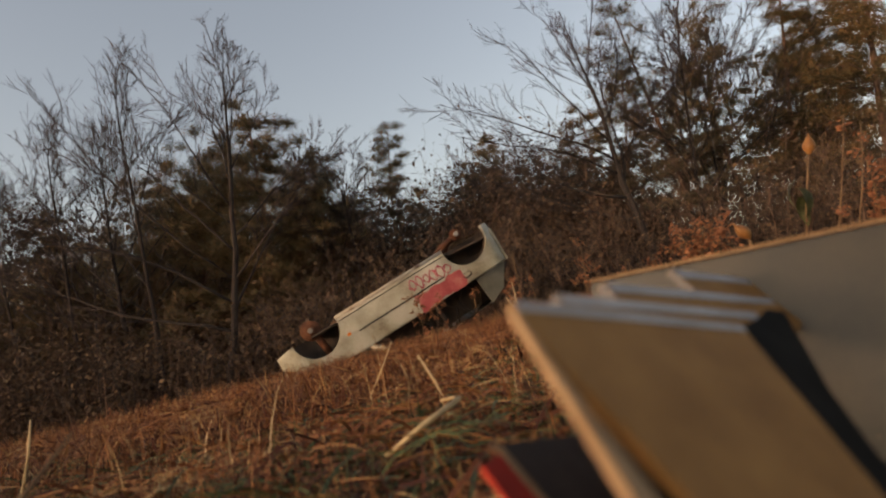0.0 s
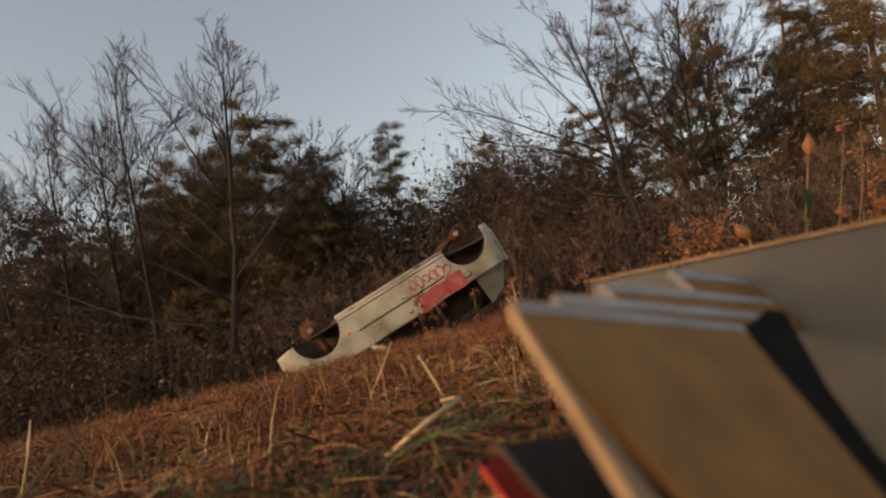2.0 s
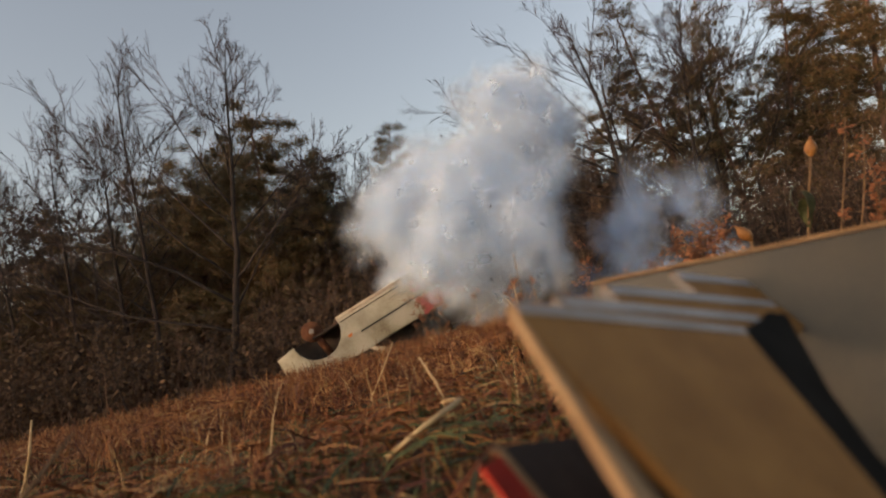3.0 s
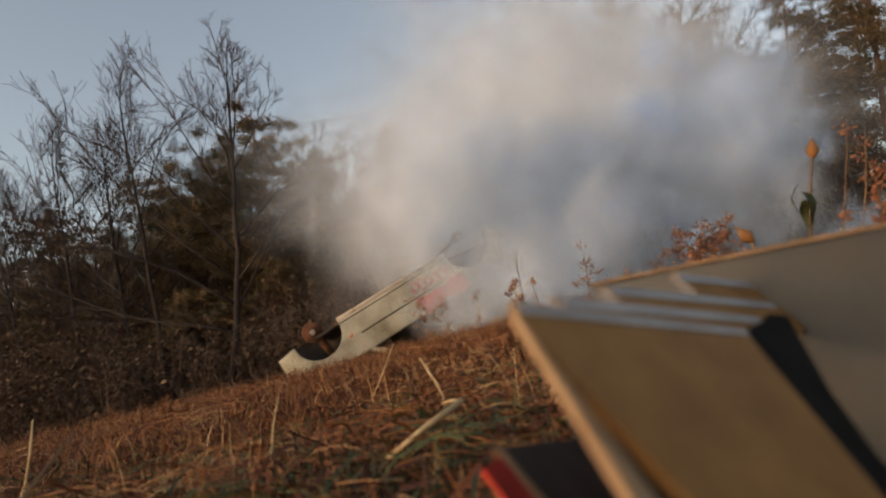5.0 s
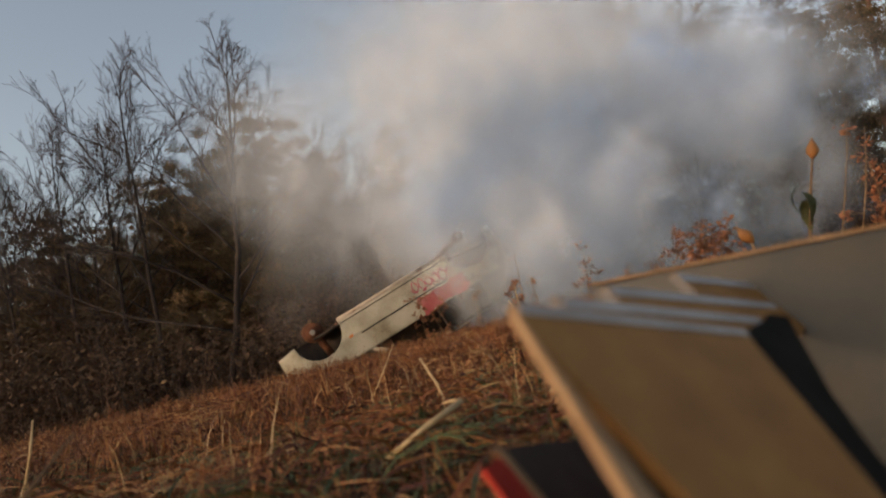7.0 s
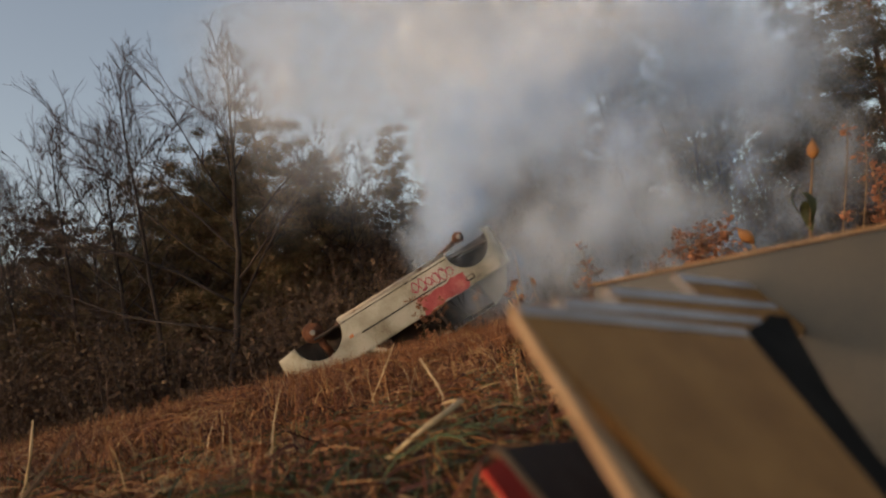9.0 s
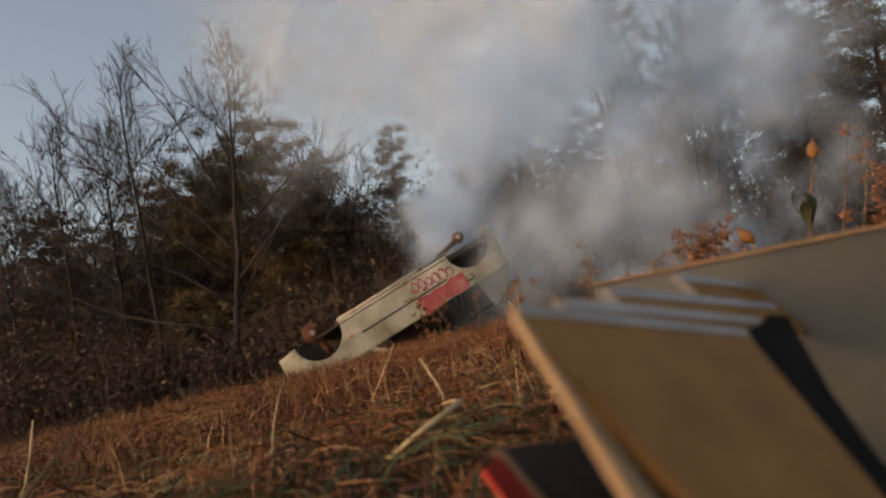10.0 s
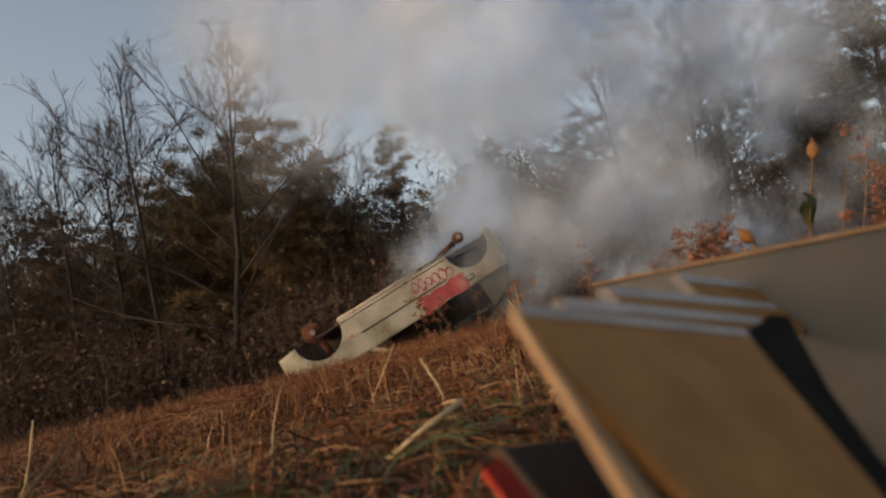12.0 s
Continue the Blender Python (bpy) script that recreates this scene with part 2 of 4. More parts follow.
def pine_tree(seed, height, radius, crown_from=0.35, reach=0.22, boughs=34, label="", clumps=9, lean=(0, 0)):
    """A pine with bare lower trunk, whorled boughs and tufts of needles."""
    rng = np.random.default_rng(seed)
    top = tagged(new("pine_tree"), label, "tree")
    wood = Pipes()
    verts, faces = [], []
    stem = bough(rng, Vector((0, 0, -0.2)), Vector((lean[0], lean[1], 1)), height, 10, 0.05, 0.15)
    wood.tube(stem, taper(radius, radius * 0.15, len(stem)), 7)
    for k in range(boughs):
        h = crown_from + (0.99 - crown_from) * (k + rng.random()) / boughs
        i = min(int(h * 10), 9)
        p = stem[i].lerp(stem[i + 1], min(h * 10 - i, 1))
        a = rng.uniform(0, 2 * math.pi)
        prof = (1 - ((h - crown_from) / (1 - crown_from)) ** 1.6) * 0.8 + 0.25
        L = height * reach * prof * rng.uniform(0.55, 1.25)
        limb = bough(rng, p, Vector((math.cos(a), math.sin(a), rng.uniform(-0.05, 0.5))), L, 5, 0.16, 0.05)
        wood.tube(limb, taper(radius * 0.22 * (1.2 - h), 0.008, len(limb)), 4, False)
        for _ in range(max(3, int(clumps * prof))):
            j = rng.integers(2, len(limb))
            off = rng.normal(0, 0.15, 3) * L
            c = limb[j] + Vector((off[0], off[1], off[2] * 0.35 + 0.05))
            size = rng.uniform(0.16, 0.36)
            for _ in range(62):
                d = Vector(rng.normal(0, 1, 3))
                d.z = d.z * 0.7 + 0.35
                d.normalize()
                s = d.orthogonal().normalized() * rng.uniform(0.006, 0.015)
                root = c + Vector((*rng.normal(0, 0.42, 2), rng.normal(0, 0.16))) * size
                b = len(verts)
                verts += [root - s, root + s, root + d * size * rng.uniform(0.5, 1)]
                faces.append((b, b + 1, b + 2))
    wood.make("trunk", PINE_BARK, top, "reddish brown trunk and boughs")
    solid("crown", verts, faces, NEEDLE, top, "olive green needle tufts with gaps")
    return top


def stand(ob, x, y, turn=0.0, size=1.0):
    ob.matrix_basis = Matrix.Translation((x, y, rise(x, y) - 0.05)) @ Euler((0, 0, radians(turn))).to_matrix().to_4x4() @ Matrix.Scale(size, 4)
    return ob


def again(ob, x, y, turn, size):
    c = copy_thing(ob, Matrix.Identity(4))
    return stand(c, x, y, turn, size)


def thicket(name, label, count, area, height, seed, leaves, leaf=(0.02, 0.055), stem_r=(0.008, 0.022)):
    """Undergrowth: crossing sticks and a few dead leaves."""
    rng = np.random.default_rng(seed)
    pipes = Pipes()
    lv, lf = [], []
    for _ in range(count):
        x, y = rng.uniform(*area[0]), rng.uniform(*area[1])
        p = Vector((x, y, rise(x, y)))
        H = rng.uniform(*height) * (0.75 + 0.5 * noise.noise((x * 0.5, y * 0.5, seed)))
        stem = bough(rng, p, Vector((*rng.normal(0, 0.25, 2), 1)), H, 4, 0.14, 0.05)
        r = rng.uniform(*stem_r)
        pipes.tube(stem, taper(r, 0.004, len(stem)), 3, False)
        for _ in range(7):
            i = rng.integers(1, len(stem))
            d = Vector((*rng.normal(0, 0.8, 2), rng.uniform(0.1, 1)))
            sub = bough(rng, stem[i], d, H * rng.uniform(0.15, 0.4), 2, 0.2, 0.05)
            pipes.tube(sub, taper(r * 0.45, 0.003, len(sub)), 3, False)
            for _ in range(leaves):
                c = sub[rng.integers(0, 3)] + Vector(rng.normal(0, 0.12, 3))
                u = Vector(rng.normal(0, 1, 3)).normalized() * rng.uniform(*leaf)
                w = u.orthogonal() * 0.7
                b = len(lv)
                lv += [c - u, c + w, c + u, c - w]
                lf.append((b, b + 1, b + 2, b + 3))
    tagged(pipes.make(name, BRUSH, smooth=False), label, "bushes", kind="stuff")
    if lf:
        tagged(solid("dead_leaves", lv, lf, DRYLEAF), "brown dead leaves clinging to the undergrowth", "leaves", kind="stuff")


OLD_LIMBS = ((0.20, -64, 5.0), (0.27, -57, 5.6), (0.33, -50, 5.2), (0.40, -42, 4.6), (0.47, -52, 3.6), (0.52, -28, 3.2), (0.58, -16, 3.0), (0.66, 18, 2.6),
             (0.62, 34, 2.4), (0.70, -22, 2.5), (0.77, 10, 2.1), (0.33, 50, 3.0), (0.44, 46, 2.8), (0.25, 36, 2.6))
FORKED_LIMBS = ((0.27, -84, 3.2), (0.34, -78, 3.8), (0.42, -64, 4.0), (0.47, -52, 4.4), (0.53, -36, 3.4), (0.38, 22, 4.4), (0.60, 30, 3.0), (0.68, -20, 2.6), (0.75, 18, 2.4), (0.45, 44, 3.0))
SIDE_LIMBS = ((0.30, -52, 4.4), (0.38, -40, 4.4), (0.46, -58, 3.4), (0.50, -24, 3.2), (0.57, 16, 2.8), (0.63, -36, 2.4), (0.70, 28, 2.0), (0.76, -10, 2.0))


def woods():
    old = bare_tree(21, 9.3, 0.10, 20, 0.2, 0.64, 7, (0.05, 0), "tall bare spreading tree at the edge of the wood", OLD_LIMBS)
    stand(old, -5.15, 14.0, 0)
    forked = bare_tree(22, 8.8, 0.12, 17, 0.2, 0.64, 7, (-0.10, 0), "bare crooked tree with long low limbs", FORKED_LIMBS)
    stand(forked, 5.5, 16.0, 0)
    side = bare_tree(24, 9.0, 0.075, 12, 0.2, 0.6, 7, (-0.12, 0), "bare leaning tree with limbs swept to one side", SIDE_LIMBS)
    stand(side, -6.9, 14.8, 0)
    slim = bare_tree(23, 6.6, 0.055, 13, 0.25, 0.5, 6, (0.02, 0), "slender bare young tree in the wood")
    stand(slim, -9.4, 16.5, 0)
    for x, y, turn, size in ((-3.2, 18, 150, 1.05), (-12.5, 17, 30, 0.9), (0.6, 21, 200, 0.95), (3.4, 22, 260, 1.05), (8.2, 18, 320, 1.2), (-0.9, 23, 90, 0.95), (11.0, 21, 20, 1.3), (2.2, 20, 15, 0.9), (4.6, 20, 100, 0.9),
                             (-2.2, 17.5, 130, 0.95), (1.4, 18.5, 280, 0.75), (3.2, 18.5, 60, 0.8), (2.8, 26, 330, 1.15), (-2.4, 26, 10, 1.05), (7.0, 17, 190, 1.25)):
        again(slim, x, y, turn, size)
    again(side, -9.2, 15.5, 10, 0.92)
    again(old, -8.4, 17.0, 200, 0.9)
    again(side, -11.0, 16.0, 330, 0.85)
    again(side, -12.2, 18, 340, 0.9)
    again(forked, 9.0, 21, 160, 1.1)
    tall = pine_tree(31, 9.5, 0.11, 0.25, 0.24, 44, "tall pine with an open olive green crown")
    stand(tall, 7.3, 18.0, 0)
    broad = pine_tree(32, 7.2, 0.11, 0.1, 0.32, 52, "broad dark pine with low boughs")
    stand(broad, -6.0, 17.0, 0)
    young = pine_tree(33, 9.6, 0.09, 0.66, 0.11, 20, "slim pine with tufts of green at the top", 8)
    stand(young, -1.9, 25.0, 0)
    again(young, 1.9, 25.5, 120, 0.93)
    for x, y, turn, size in ((1.6, 27, 300, 1.05), (-0.6, 28, 140, 1.05), (3.2, 24.5, 160, 0.85), (0.5, 25, 20, 0.85), (4.6, 23, 40, 0.9), (-4.2, 17.5, 60, 0.98), (-3.0, 19, 200, 0.98), (-8.6, 20, 140, 1.17), (-12.0, 20, 220, 1.04), (-15.5, 19, 20, 0.91), (12.5, 19, 90, 1.0),
                             (-10.2, 22, 10, 1.17), (-14, 23, 50, 1.1), (-6.0, 22, 110, 1.3), (-2.8, 23, 190, 0.9), (6.6, 24, 230, 1.1), (9.5, 24.5, 330, 1.2), (14, 23, 60, 1.2), (-18, 24, 80, 1.1), (-5.2, 18.2, 300, 1.17), (-7.6, 18.6, 30, 1.17),
                             (-16.5, 17, 120, 0.78), (-13.2, 16.5, 200, 0.65), (-11.0, 17.5, 280, 0.72), (-19, 20, 15, 0.98), (-21, 23, 100, 1.17), (-17.5, 21, 170, 1.04), (-9.6, 18, 65, 0.85),
                             (-24, 32, 40, 1.43), (-20.5, 33, 160, 1.43), (-17, 32, 250, 1.43), (-13.5, 33, 10, 1.49), (-10, 31, 80, 1.43), (-7, 33, 130, 1.56), (-4, 30, 290, 1.1), (17, 26, 200, 1.3)):
        again(broad, x, y, turn, size)
    for x, y, turn, size in ((9.3, 19, 80, 0.9), (11.6, 20, 160, 1.05), (12.0, 16.5, 240, 1.1), (14.5, 19, 300, 1.1), (6.2, 21, 200, 0.85)):
        again(tall, x, y, turn, size)
    thicket("undergrowth", "dark tangled leafless brush under the trees", 3000, ((-20, 18), (12.5, 19)), (1.2, 3.0), 41, 3)
    thicket("undergrowth", "grey-brown thicket of tall saplings deep in the wood", 3000, ((-26, 26), (19, 32)), (2.5, 6.0), 42, 4)
    thicket("undergrowth", "dense dark brush on the far side of the bank", 1000, ((-22, -7), (14, 20)), (1.8, 3.6), 43, 5)
    thicket("undergrowth", "brown rounded mass of tall leafless bushes behind the wreck", 1600, ((-2.8, 6.4), (18, 22)), (3.6, 6.0), 44, 5, (0.03, 0.075))
    thicket("undergrowth", "dark screen of far saplings with dead leaves", 1200, ((-34, -5), (25, 35)), (6.0, 10.0), 45, 6, (0.06, 0.13), (0.02, 0.05))


woods()


# ---- wrecked car ----
PAINT = surface("faded white paint", [(0.12, (0.12, 0.09, 0.055)), (0.38, (0.31, 0.28, 0.20)), (0.62, (0.45, 0.42, 0.33)), (0.95, (0.56, 0.53, 0.43))], 2.2, 45, 0.4, bump=0.05, depth=0.002)
RUST = surface("rust", [(0.15, (0.03, 0.014, 0.01)), (0.5, (0.10, 0.038, 0.018)), (0.9, (0.19, 0.075, 0.032))], 7, 80, 0.9, 0.2, 0.5, 0.004)
# Underseal colour; the plate imitating cabin shade uses it too.
UNDER_SHADE = surface("underseal and cabin shade", [(0.2, (0.015, 0.013, 0.012)), (0.8, (0.07, 0.045, 0.03))], 4, 50, 0.9, bump=0.4, depth=0.006)
# upside down, nose low and turned a little towards the camera
CAR_AT = Matrix(((-0.9066, -0.1697, 0.3867, -1.108), (-0.1541, 0.9855, 0.0713, 10.04), (-0.3932, 0.005, -0.9196, 1.428), (0, 0, 0, 1)))
# Body paint darkened to grey-green: the rear pillar's shade as colour.
SHADED_PAINT = surface("shaded grey-green paint", [(0.2, (0.10, 0.095, 0.07)), (0.8, (0.22, 0.21, 0.165))], 3, 50, 0.5, bump=0.1)
SILLPAINT = surface("rust-stained sill", [(0.15, (0.12, 0.06, 0.035)), (0.45, (0.30, 0.25, 0.19)), (0.9, (0.42, 0.38, 0.31))], 6, 60, 0.7, bump=0.3, depth=0.003)
# Dark tone for the shaded line of the flank's crease.
CREASE_SHADE = surface("crease shade", [(0.2, (0.02, 0.02, 0.02)), (0.8, (0.06, 0.055, 0.05))], 10, 80, 0.6, bump=0.1)
RED = surface("red spray paint", [(0.2, (0.30, 0.045, 0.05)), (0.5, (0.42, 0.09, 0.085)), (0.85, (0.52, 0.22, 0.18))], 5, 40, 0.55, bump=0.05)
PINK = surface("crimson spray line", [(0.2, (0.36, 0.05, 0.08)), (0.8, (0.46, 0.12, 0.14))], 20, 90, 0.6, bump=0)
AMBER = surface("amber plastic", [(0.2, (0.55, 0.13, 0.02)), (0.8, (0.65, 0.2, 0.03))], 20, 90, 0.3, bump=0)
STEEL = surface("worn steel", [(0.2, (0.25, 0.2, 0.16)), (0.8, (0.5, 0.45, 0.4))], 12, 90, 0.4, 0.8, 0.2, 0.001)
WHEELBASE, ARCH, AXLE_Z, SILL, BELT = 1.28, 0.37, 0.29, 0.28, 0.88


def side_y(x, z):
    """Half width of the body at a height: rounded below the belt, drawn in at nose and tail."""
    w = 0.80 - 0.10 * max(0, (abs(x) - 1.45) / 0.5) ** 2
    w -= 0.25 * max(0, (-1.6 - x) / 0.2) ** 2 * 0.5
    w -= 0.16 * max(0, 0.45 - z) ** 1.5 + 0.22 * max(0, z - 0.62) ** 1.6
    return w - (0.008 if z > 0.60 else 0.0)


def side_panel(sign):
    """Outer skin from sill to belt with both wheel arches cut out, folded inward at the rim."""
    bm = bmesh.new()
    nx, nz = 116, 20
    grid = []
    for i in range(nx + 1):
        x = -1.80 + 3.72 * i / nx
        hi = BELT if x < 0.8 else BELT - 0.12 * ((x - 0.8) / 1.12) ** 1.3
        lo = SILL + (0.04 * (x - 1.6) / 0.3 if x > 1.6 else 0) - (0.06 if x < -1.6 else 0)
        col = []
        for j in range(nz + 1):
            z = lo + (hi - lo) * j / nz
            col.append(bm.verts.new((x, sign * side_y(x, z), z)))
        grid.append(col)
    for i in range(nx):
        for j in range(nz):
            q = [grid[i][j], grid[i + 1][j], grid[i + 1][j + 1], grid[i][j + 1]]
            c = sum((v.co for v in q), Vector()) / 4
            if min(math.hypot(c.x - s * WHEELBASE, c.z - AXLE_Z) for s in (1, -1)) > ARCH:
                bm.faces.new(q)
    bmesh.ops.delete(bm, geom=[v for v in bm.verts if not v.link_faces], context="VERTS")
    for v in bm.verts:
        for s in (1, -1):
            r = math.hypot(v.co.x - s * WHEELBASE, v.co.z - AXLE_Z)
            if r < ARCH + 0.045 and v.is_boundary and v.co.z > SILL + 0.01 - 0.07:
                k = ARCH / r
                v.co.x, v.co.z = s * WHEELBASE + (v.co.x - s * WHEELBASE) * k, AXLE_Z + (v.co.z - AXLE_Z) * k
    rim = [e for e in bm.edges if e.is_boundary]
    ext = bmesh.ops.extrude_edge_only(bm, edges=rim)
    for v in [g for g in ext["geom"] if isinstance(g, bmesh.types.BMVert)]:
        v.co.y -= sign * 0.05
    return bm


def strip(x0, x1, z0, z1, proud, nx=24, nz=6, wobble=0.0):
    """A patch that follows the right-hand flank, a few millimetres proud of it."""
    bm = bmesh.new()
    g = []
    for i in range(nx + 1):
        col = []
        for j in range(nz + 1):
            u, w = i / nx, j / nz
            x, z = x0 + (x1 - x0) * u, z0 + (z1 - z0) * w
            if wobble and (i in (0, nx) or j in (0, nz)):
                x += wobble * noise.noise((x * 9, z * 9, 1))
                z += wobble * noise.noise((x * 9, z * 9, 7))
            col.append(bm.verts.new((x, -side_y(x, z) - proud, z)))
        g.append(col)
    for i in range(nx):
        for j in range(nz):
            bm.faces.new((g[i][j], g[i + 1][j], g[i + 1][j + 1], g[i][j + 1]))
    return bm


def disc(r, depth, sides=24, rings=((1.0, 0.0), (0.86, 0.012), (0.55, 0.012), (0.5, 0.05), (0.3, 0.055))):
    """A turned drum along y, stepped towards its face."""
    bm = bmesh.new()
    prof = [(r, depth)] + [(r * k, -h) for k, h in rings] + [(0.02, -rings[-1][1])]
    loops = [[bm.verts.new((a * math.cos(2 * math.pi * k / sides), y, a * math.sin(2 * math.pi * k / sides))) for k in range(sides)] for a, y in prof]
    for p, q in zip(loops, loops[1:]):
        for k in range(sides):
            bm.faces.new((p[k], p[(k + 1) % sides], q[(k + 1) % sides], q[k]))
    bm.faces.new(loops[0])
    bm.faces.new(loops[-1])
    return bm


def arc_tube(cx, cz, r, y, a0, a1, thick):
    p = Pipes()
    pts = [Vector((cx + r * math.cos(a0 + (a1 - a0) * i / 26), y, cz + r * math.sin(a0 + (a1 - a0) * i / 26))) for i in range(27)]
    p.tube(pts, [thick] * 27, 6)
    return p


def plate(corners, thick=0.02):
    """A panel through four corners, given a thickness inward."""
    bm = bmesh.new()
    f = bm.faces.new([bm.verts.new(c) for c in corners])
    bm.normal_update()
    n = f.normal.copy()
    ext = bmesh.ops.extrude_face_region(bm, geom=[f])
    bmesh.ops.translate(bm, verts=[g for g in ext["geom"] if isinstance(g, bmesh.types.BMVert)], vec=n * thick)
    bmesh.ops.bevel(bm, geom=list(bm.edges), offset=thick * 0.3, segments=1, affect="EDGES")
    return bm


def wrecked_car():
    car = tagged(new("wrecked_car"), "overturned stripped white hatchback with graffiti, lying on its roof", "car")
    car.matrix_basis = CAR_AT
    for sign in (-1, 1):
        part("side_panel", side_panel(sign), PAINT, car, "dull white flank with rust stains", True)
        for s in (1, -1):
            arc_tube(s * WHEELBASE, AXLE_Z, ARCH, sign * 0.795, 0.0, math.pi, 0.011).make("wheel_arch_lip", PAINT, car)
        rail = Pipes()
        rail.tube([Vector((0.93, sign * 0.76, SILL - 0.015)), Vector((-0.93, sign * 0.76, SILL - 0.015))], [0.036, 0.036], 10)
        rail.make("sill", SILLPAINT, car, "pale folded sill edge with rust stains")
        groove = Pipes()
        groove.tube([Vector((0.91, sign * 0.792, SILL + 0.045)), Vector((-0.90, sign * 0.792, SILL + 0.045))], [0.008, 0.008], 6)
        groove.make("sill_seam", UNDER_SHADE, car, "dark seam above the sill")
        for s in (1, -1):
            hub = part("brake_hub", disc(0.15 if s > 0 else 0.09, 0.06), RUST, car, "rusty brake hub without a wheel", True)
            hub.location = (s * WHEELBASE + (0.03 if s > 0 else 0.0), sign * (0.69 if s > 0 else 0.68), AXLE_Z - (0.07 if s > 0 else 0.15))
            if sign > 0:
                hub.rotation_euler = (0, 0, math.pi)
            part("hub_cap", disc(0.04, 0.02, 16, ((1, 0), (0.8, 0.02), (0.4, 0.02))), STEEL, hub, "bare steel hub").location = (0, -0.055, 0)
        for s in (1, -1):
            arc = [Vector((s * WHEELBASE + 0.36 * math.cos(t), 0, AXLE_Z + 0.36 * math.sin(t))) for t in np.linspace(0, math.pi, 15)]
            wv = [(p.x, sign * y, p.z) for p in arc for y in (0.77, 0.46)] + [(s * WHEELBASE, sign * 0.46, AXLE_Z)]
            wf = [(2 * k, 2 * k + 1, 2 * k + 3, 2 * k + 2) for k in range(14)] + [(2 * k + 1, 30, 2 * k + 3) for k in range(14)]
            solid("wheel_well", wv, wf, UNDER_SHADE, car, "dark wheel well", True)
        # pillars
        for x0, z0, x1, z1, w in ((0.72, 0.86, 0.20, 1.27, 0.04), (-0.42, 0.86, -0.46, 1.30, 0.035)):
            p = Pipes()
            p.tube([Vector((x0, sign * 0.73, z0)), Vector(((x0 + x1) / 2, sign * 0.69, (z0 + z1) / 2 + 0.02)), Vector((x1, sign * 0.62, z1))], [w] * 3, 6)
            p.make("pillar", UNDER_SHADE if x0 < 0 else PAINT, car)
        q = [(-1.16, sign * 0.735, 0.87), (-1.72, sign * 0.70, 0.86), (-1.50, sign * 0.62, 1.22), (-1.22, sign * 0.60, 1.34)]
        part("rear_pillar", plate(q if sign < 0 else q[::-1], 0.03), SHADED_PAINT, car, "broad rear pillar, its shade painted in as grey-green")
    part("floor_pan", plate([(1.35, -0.74, 0.30), (1.35, 0.74, 0.30), (-1.0, 0.74, 0.30), (-1.0, -0.74, 0.30)], 0.04), UNDER_SHADE, car, "dark rust-stained underside")
    part("boot_floor", plate([(-1.62, -0.72, 0.40), (-1.0, -0.72, 0.33), (-1.0, 0.72, 0.33), (-1.62, 0.72, 0.40)], 0.04), UNDER_SHADE, car)
    part("bulkhead", plate([(0.80, -0.74, 0.3), (0.80, 0.74, 0.3), (0.78, 0.74, 0.86), (0.78, -0.74, 0.86)], 0.03), UNDER_SHADE, car)
    part("bonnet", plate([(0.74, -0.74, 0.87), (0.74, 0.74, 0.87), (1.86, 0.66, 0.77), (1.86, -0.66, 0.77)], 0.02), PAINT, car)
    part("nose_panel", plate([(1.88, -0.68, 0.34), (1.92, 0.0, 0.36), (1.92, 0.0, 0.74), (1.89, -0.68, 0.74)], 0.02), PAINT, car)
    part("nose_panel", plate([(1.92, 0.0, 0.36), (1.88, 0.68, 0.34), (1.89, 0.68, 0.74), (1.92, 0.0, 0.74)], 0.02), PAINT, car)
    part("tailgate", plate([(-1.78, 0.68, 0.34), (-1.78, -0.68, 0.34), (-1.76, -0.68, 0.88), (-1.76, 0.68, 0.88)], 0.03), PAINT, car)
    part("hatch_frame", plate([(-1.74, 0.66, 0.90), (-1.74, -0.66, 0.90), (-1.24, -0.58, 1.33), (-1.24, 0.58, 1.33)], 0.03), UNDER_SHADE, car, "dark plate across the rear window opening")
    # Added dark plate: makes the cabin look shaded through the windows.
    part("cabin_lining", plate([(0.5, -0.30, 0.5), (-1.3, -0.30, 0.5), (-1.3, -0.30, 1.28), (0.3, -0.30, 1.2)], 0.02), UNDER_SHADE, car, "dark plate standing in for the shade inside the cabin")
    # crumpled roof
    bm = bmesh.new()
    bmesh.ops.create_grid(bm, x_segments=22, y_segments=16, size=1)
    for v in bm.verts:
        x, y = v.co.x * 0.74 - 0.52, v.co.y * 0.62
        v.co = Vector((x, y, 1.34 - 0.10 * (y / 0.62) ** 2 * 0.3 - 0.10 * max(0, x + 0.3) + 0.03 * noise.noise((x * 4, y * 4, 2))))
    part("roof", bm, PAINT, car, "buckled roof skin", True)
    axle = Pipes()
    axle.tube([Vector((-WHEELBASE, -0.64, AXLE_Z - 0.15)), Vector((-WHEELBASE + 0.05, 0, AXLE_Z - 0.12)), Vector((-WHEELBASE, 0.64, AXLE_Z - 0.15))], [0.04] * 3, 8)
    for s in (1, -1):
        axle.tube([Vector((-WHEELBASE, s * 0.62, AXLE_Z - 0.15)), Vector((-0.84, s * 0.58, 0.25))], [0.04, 0.05], 6)
    axle.make("rear_axle", RUST, car, "rusty rear axle with trailing arms")
    for s in (1, -1):
        fr = Pipes()
        fr.tube([Vector((WHEELBASE, s * 0.64, AXLE_Z - 0.06)), Vector((WHEELBASE - 0.05, s * 0.5, 0.74))], [0.05, 0.065], 8)
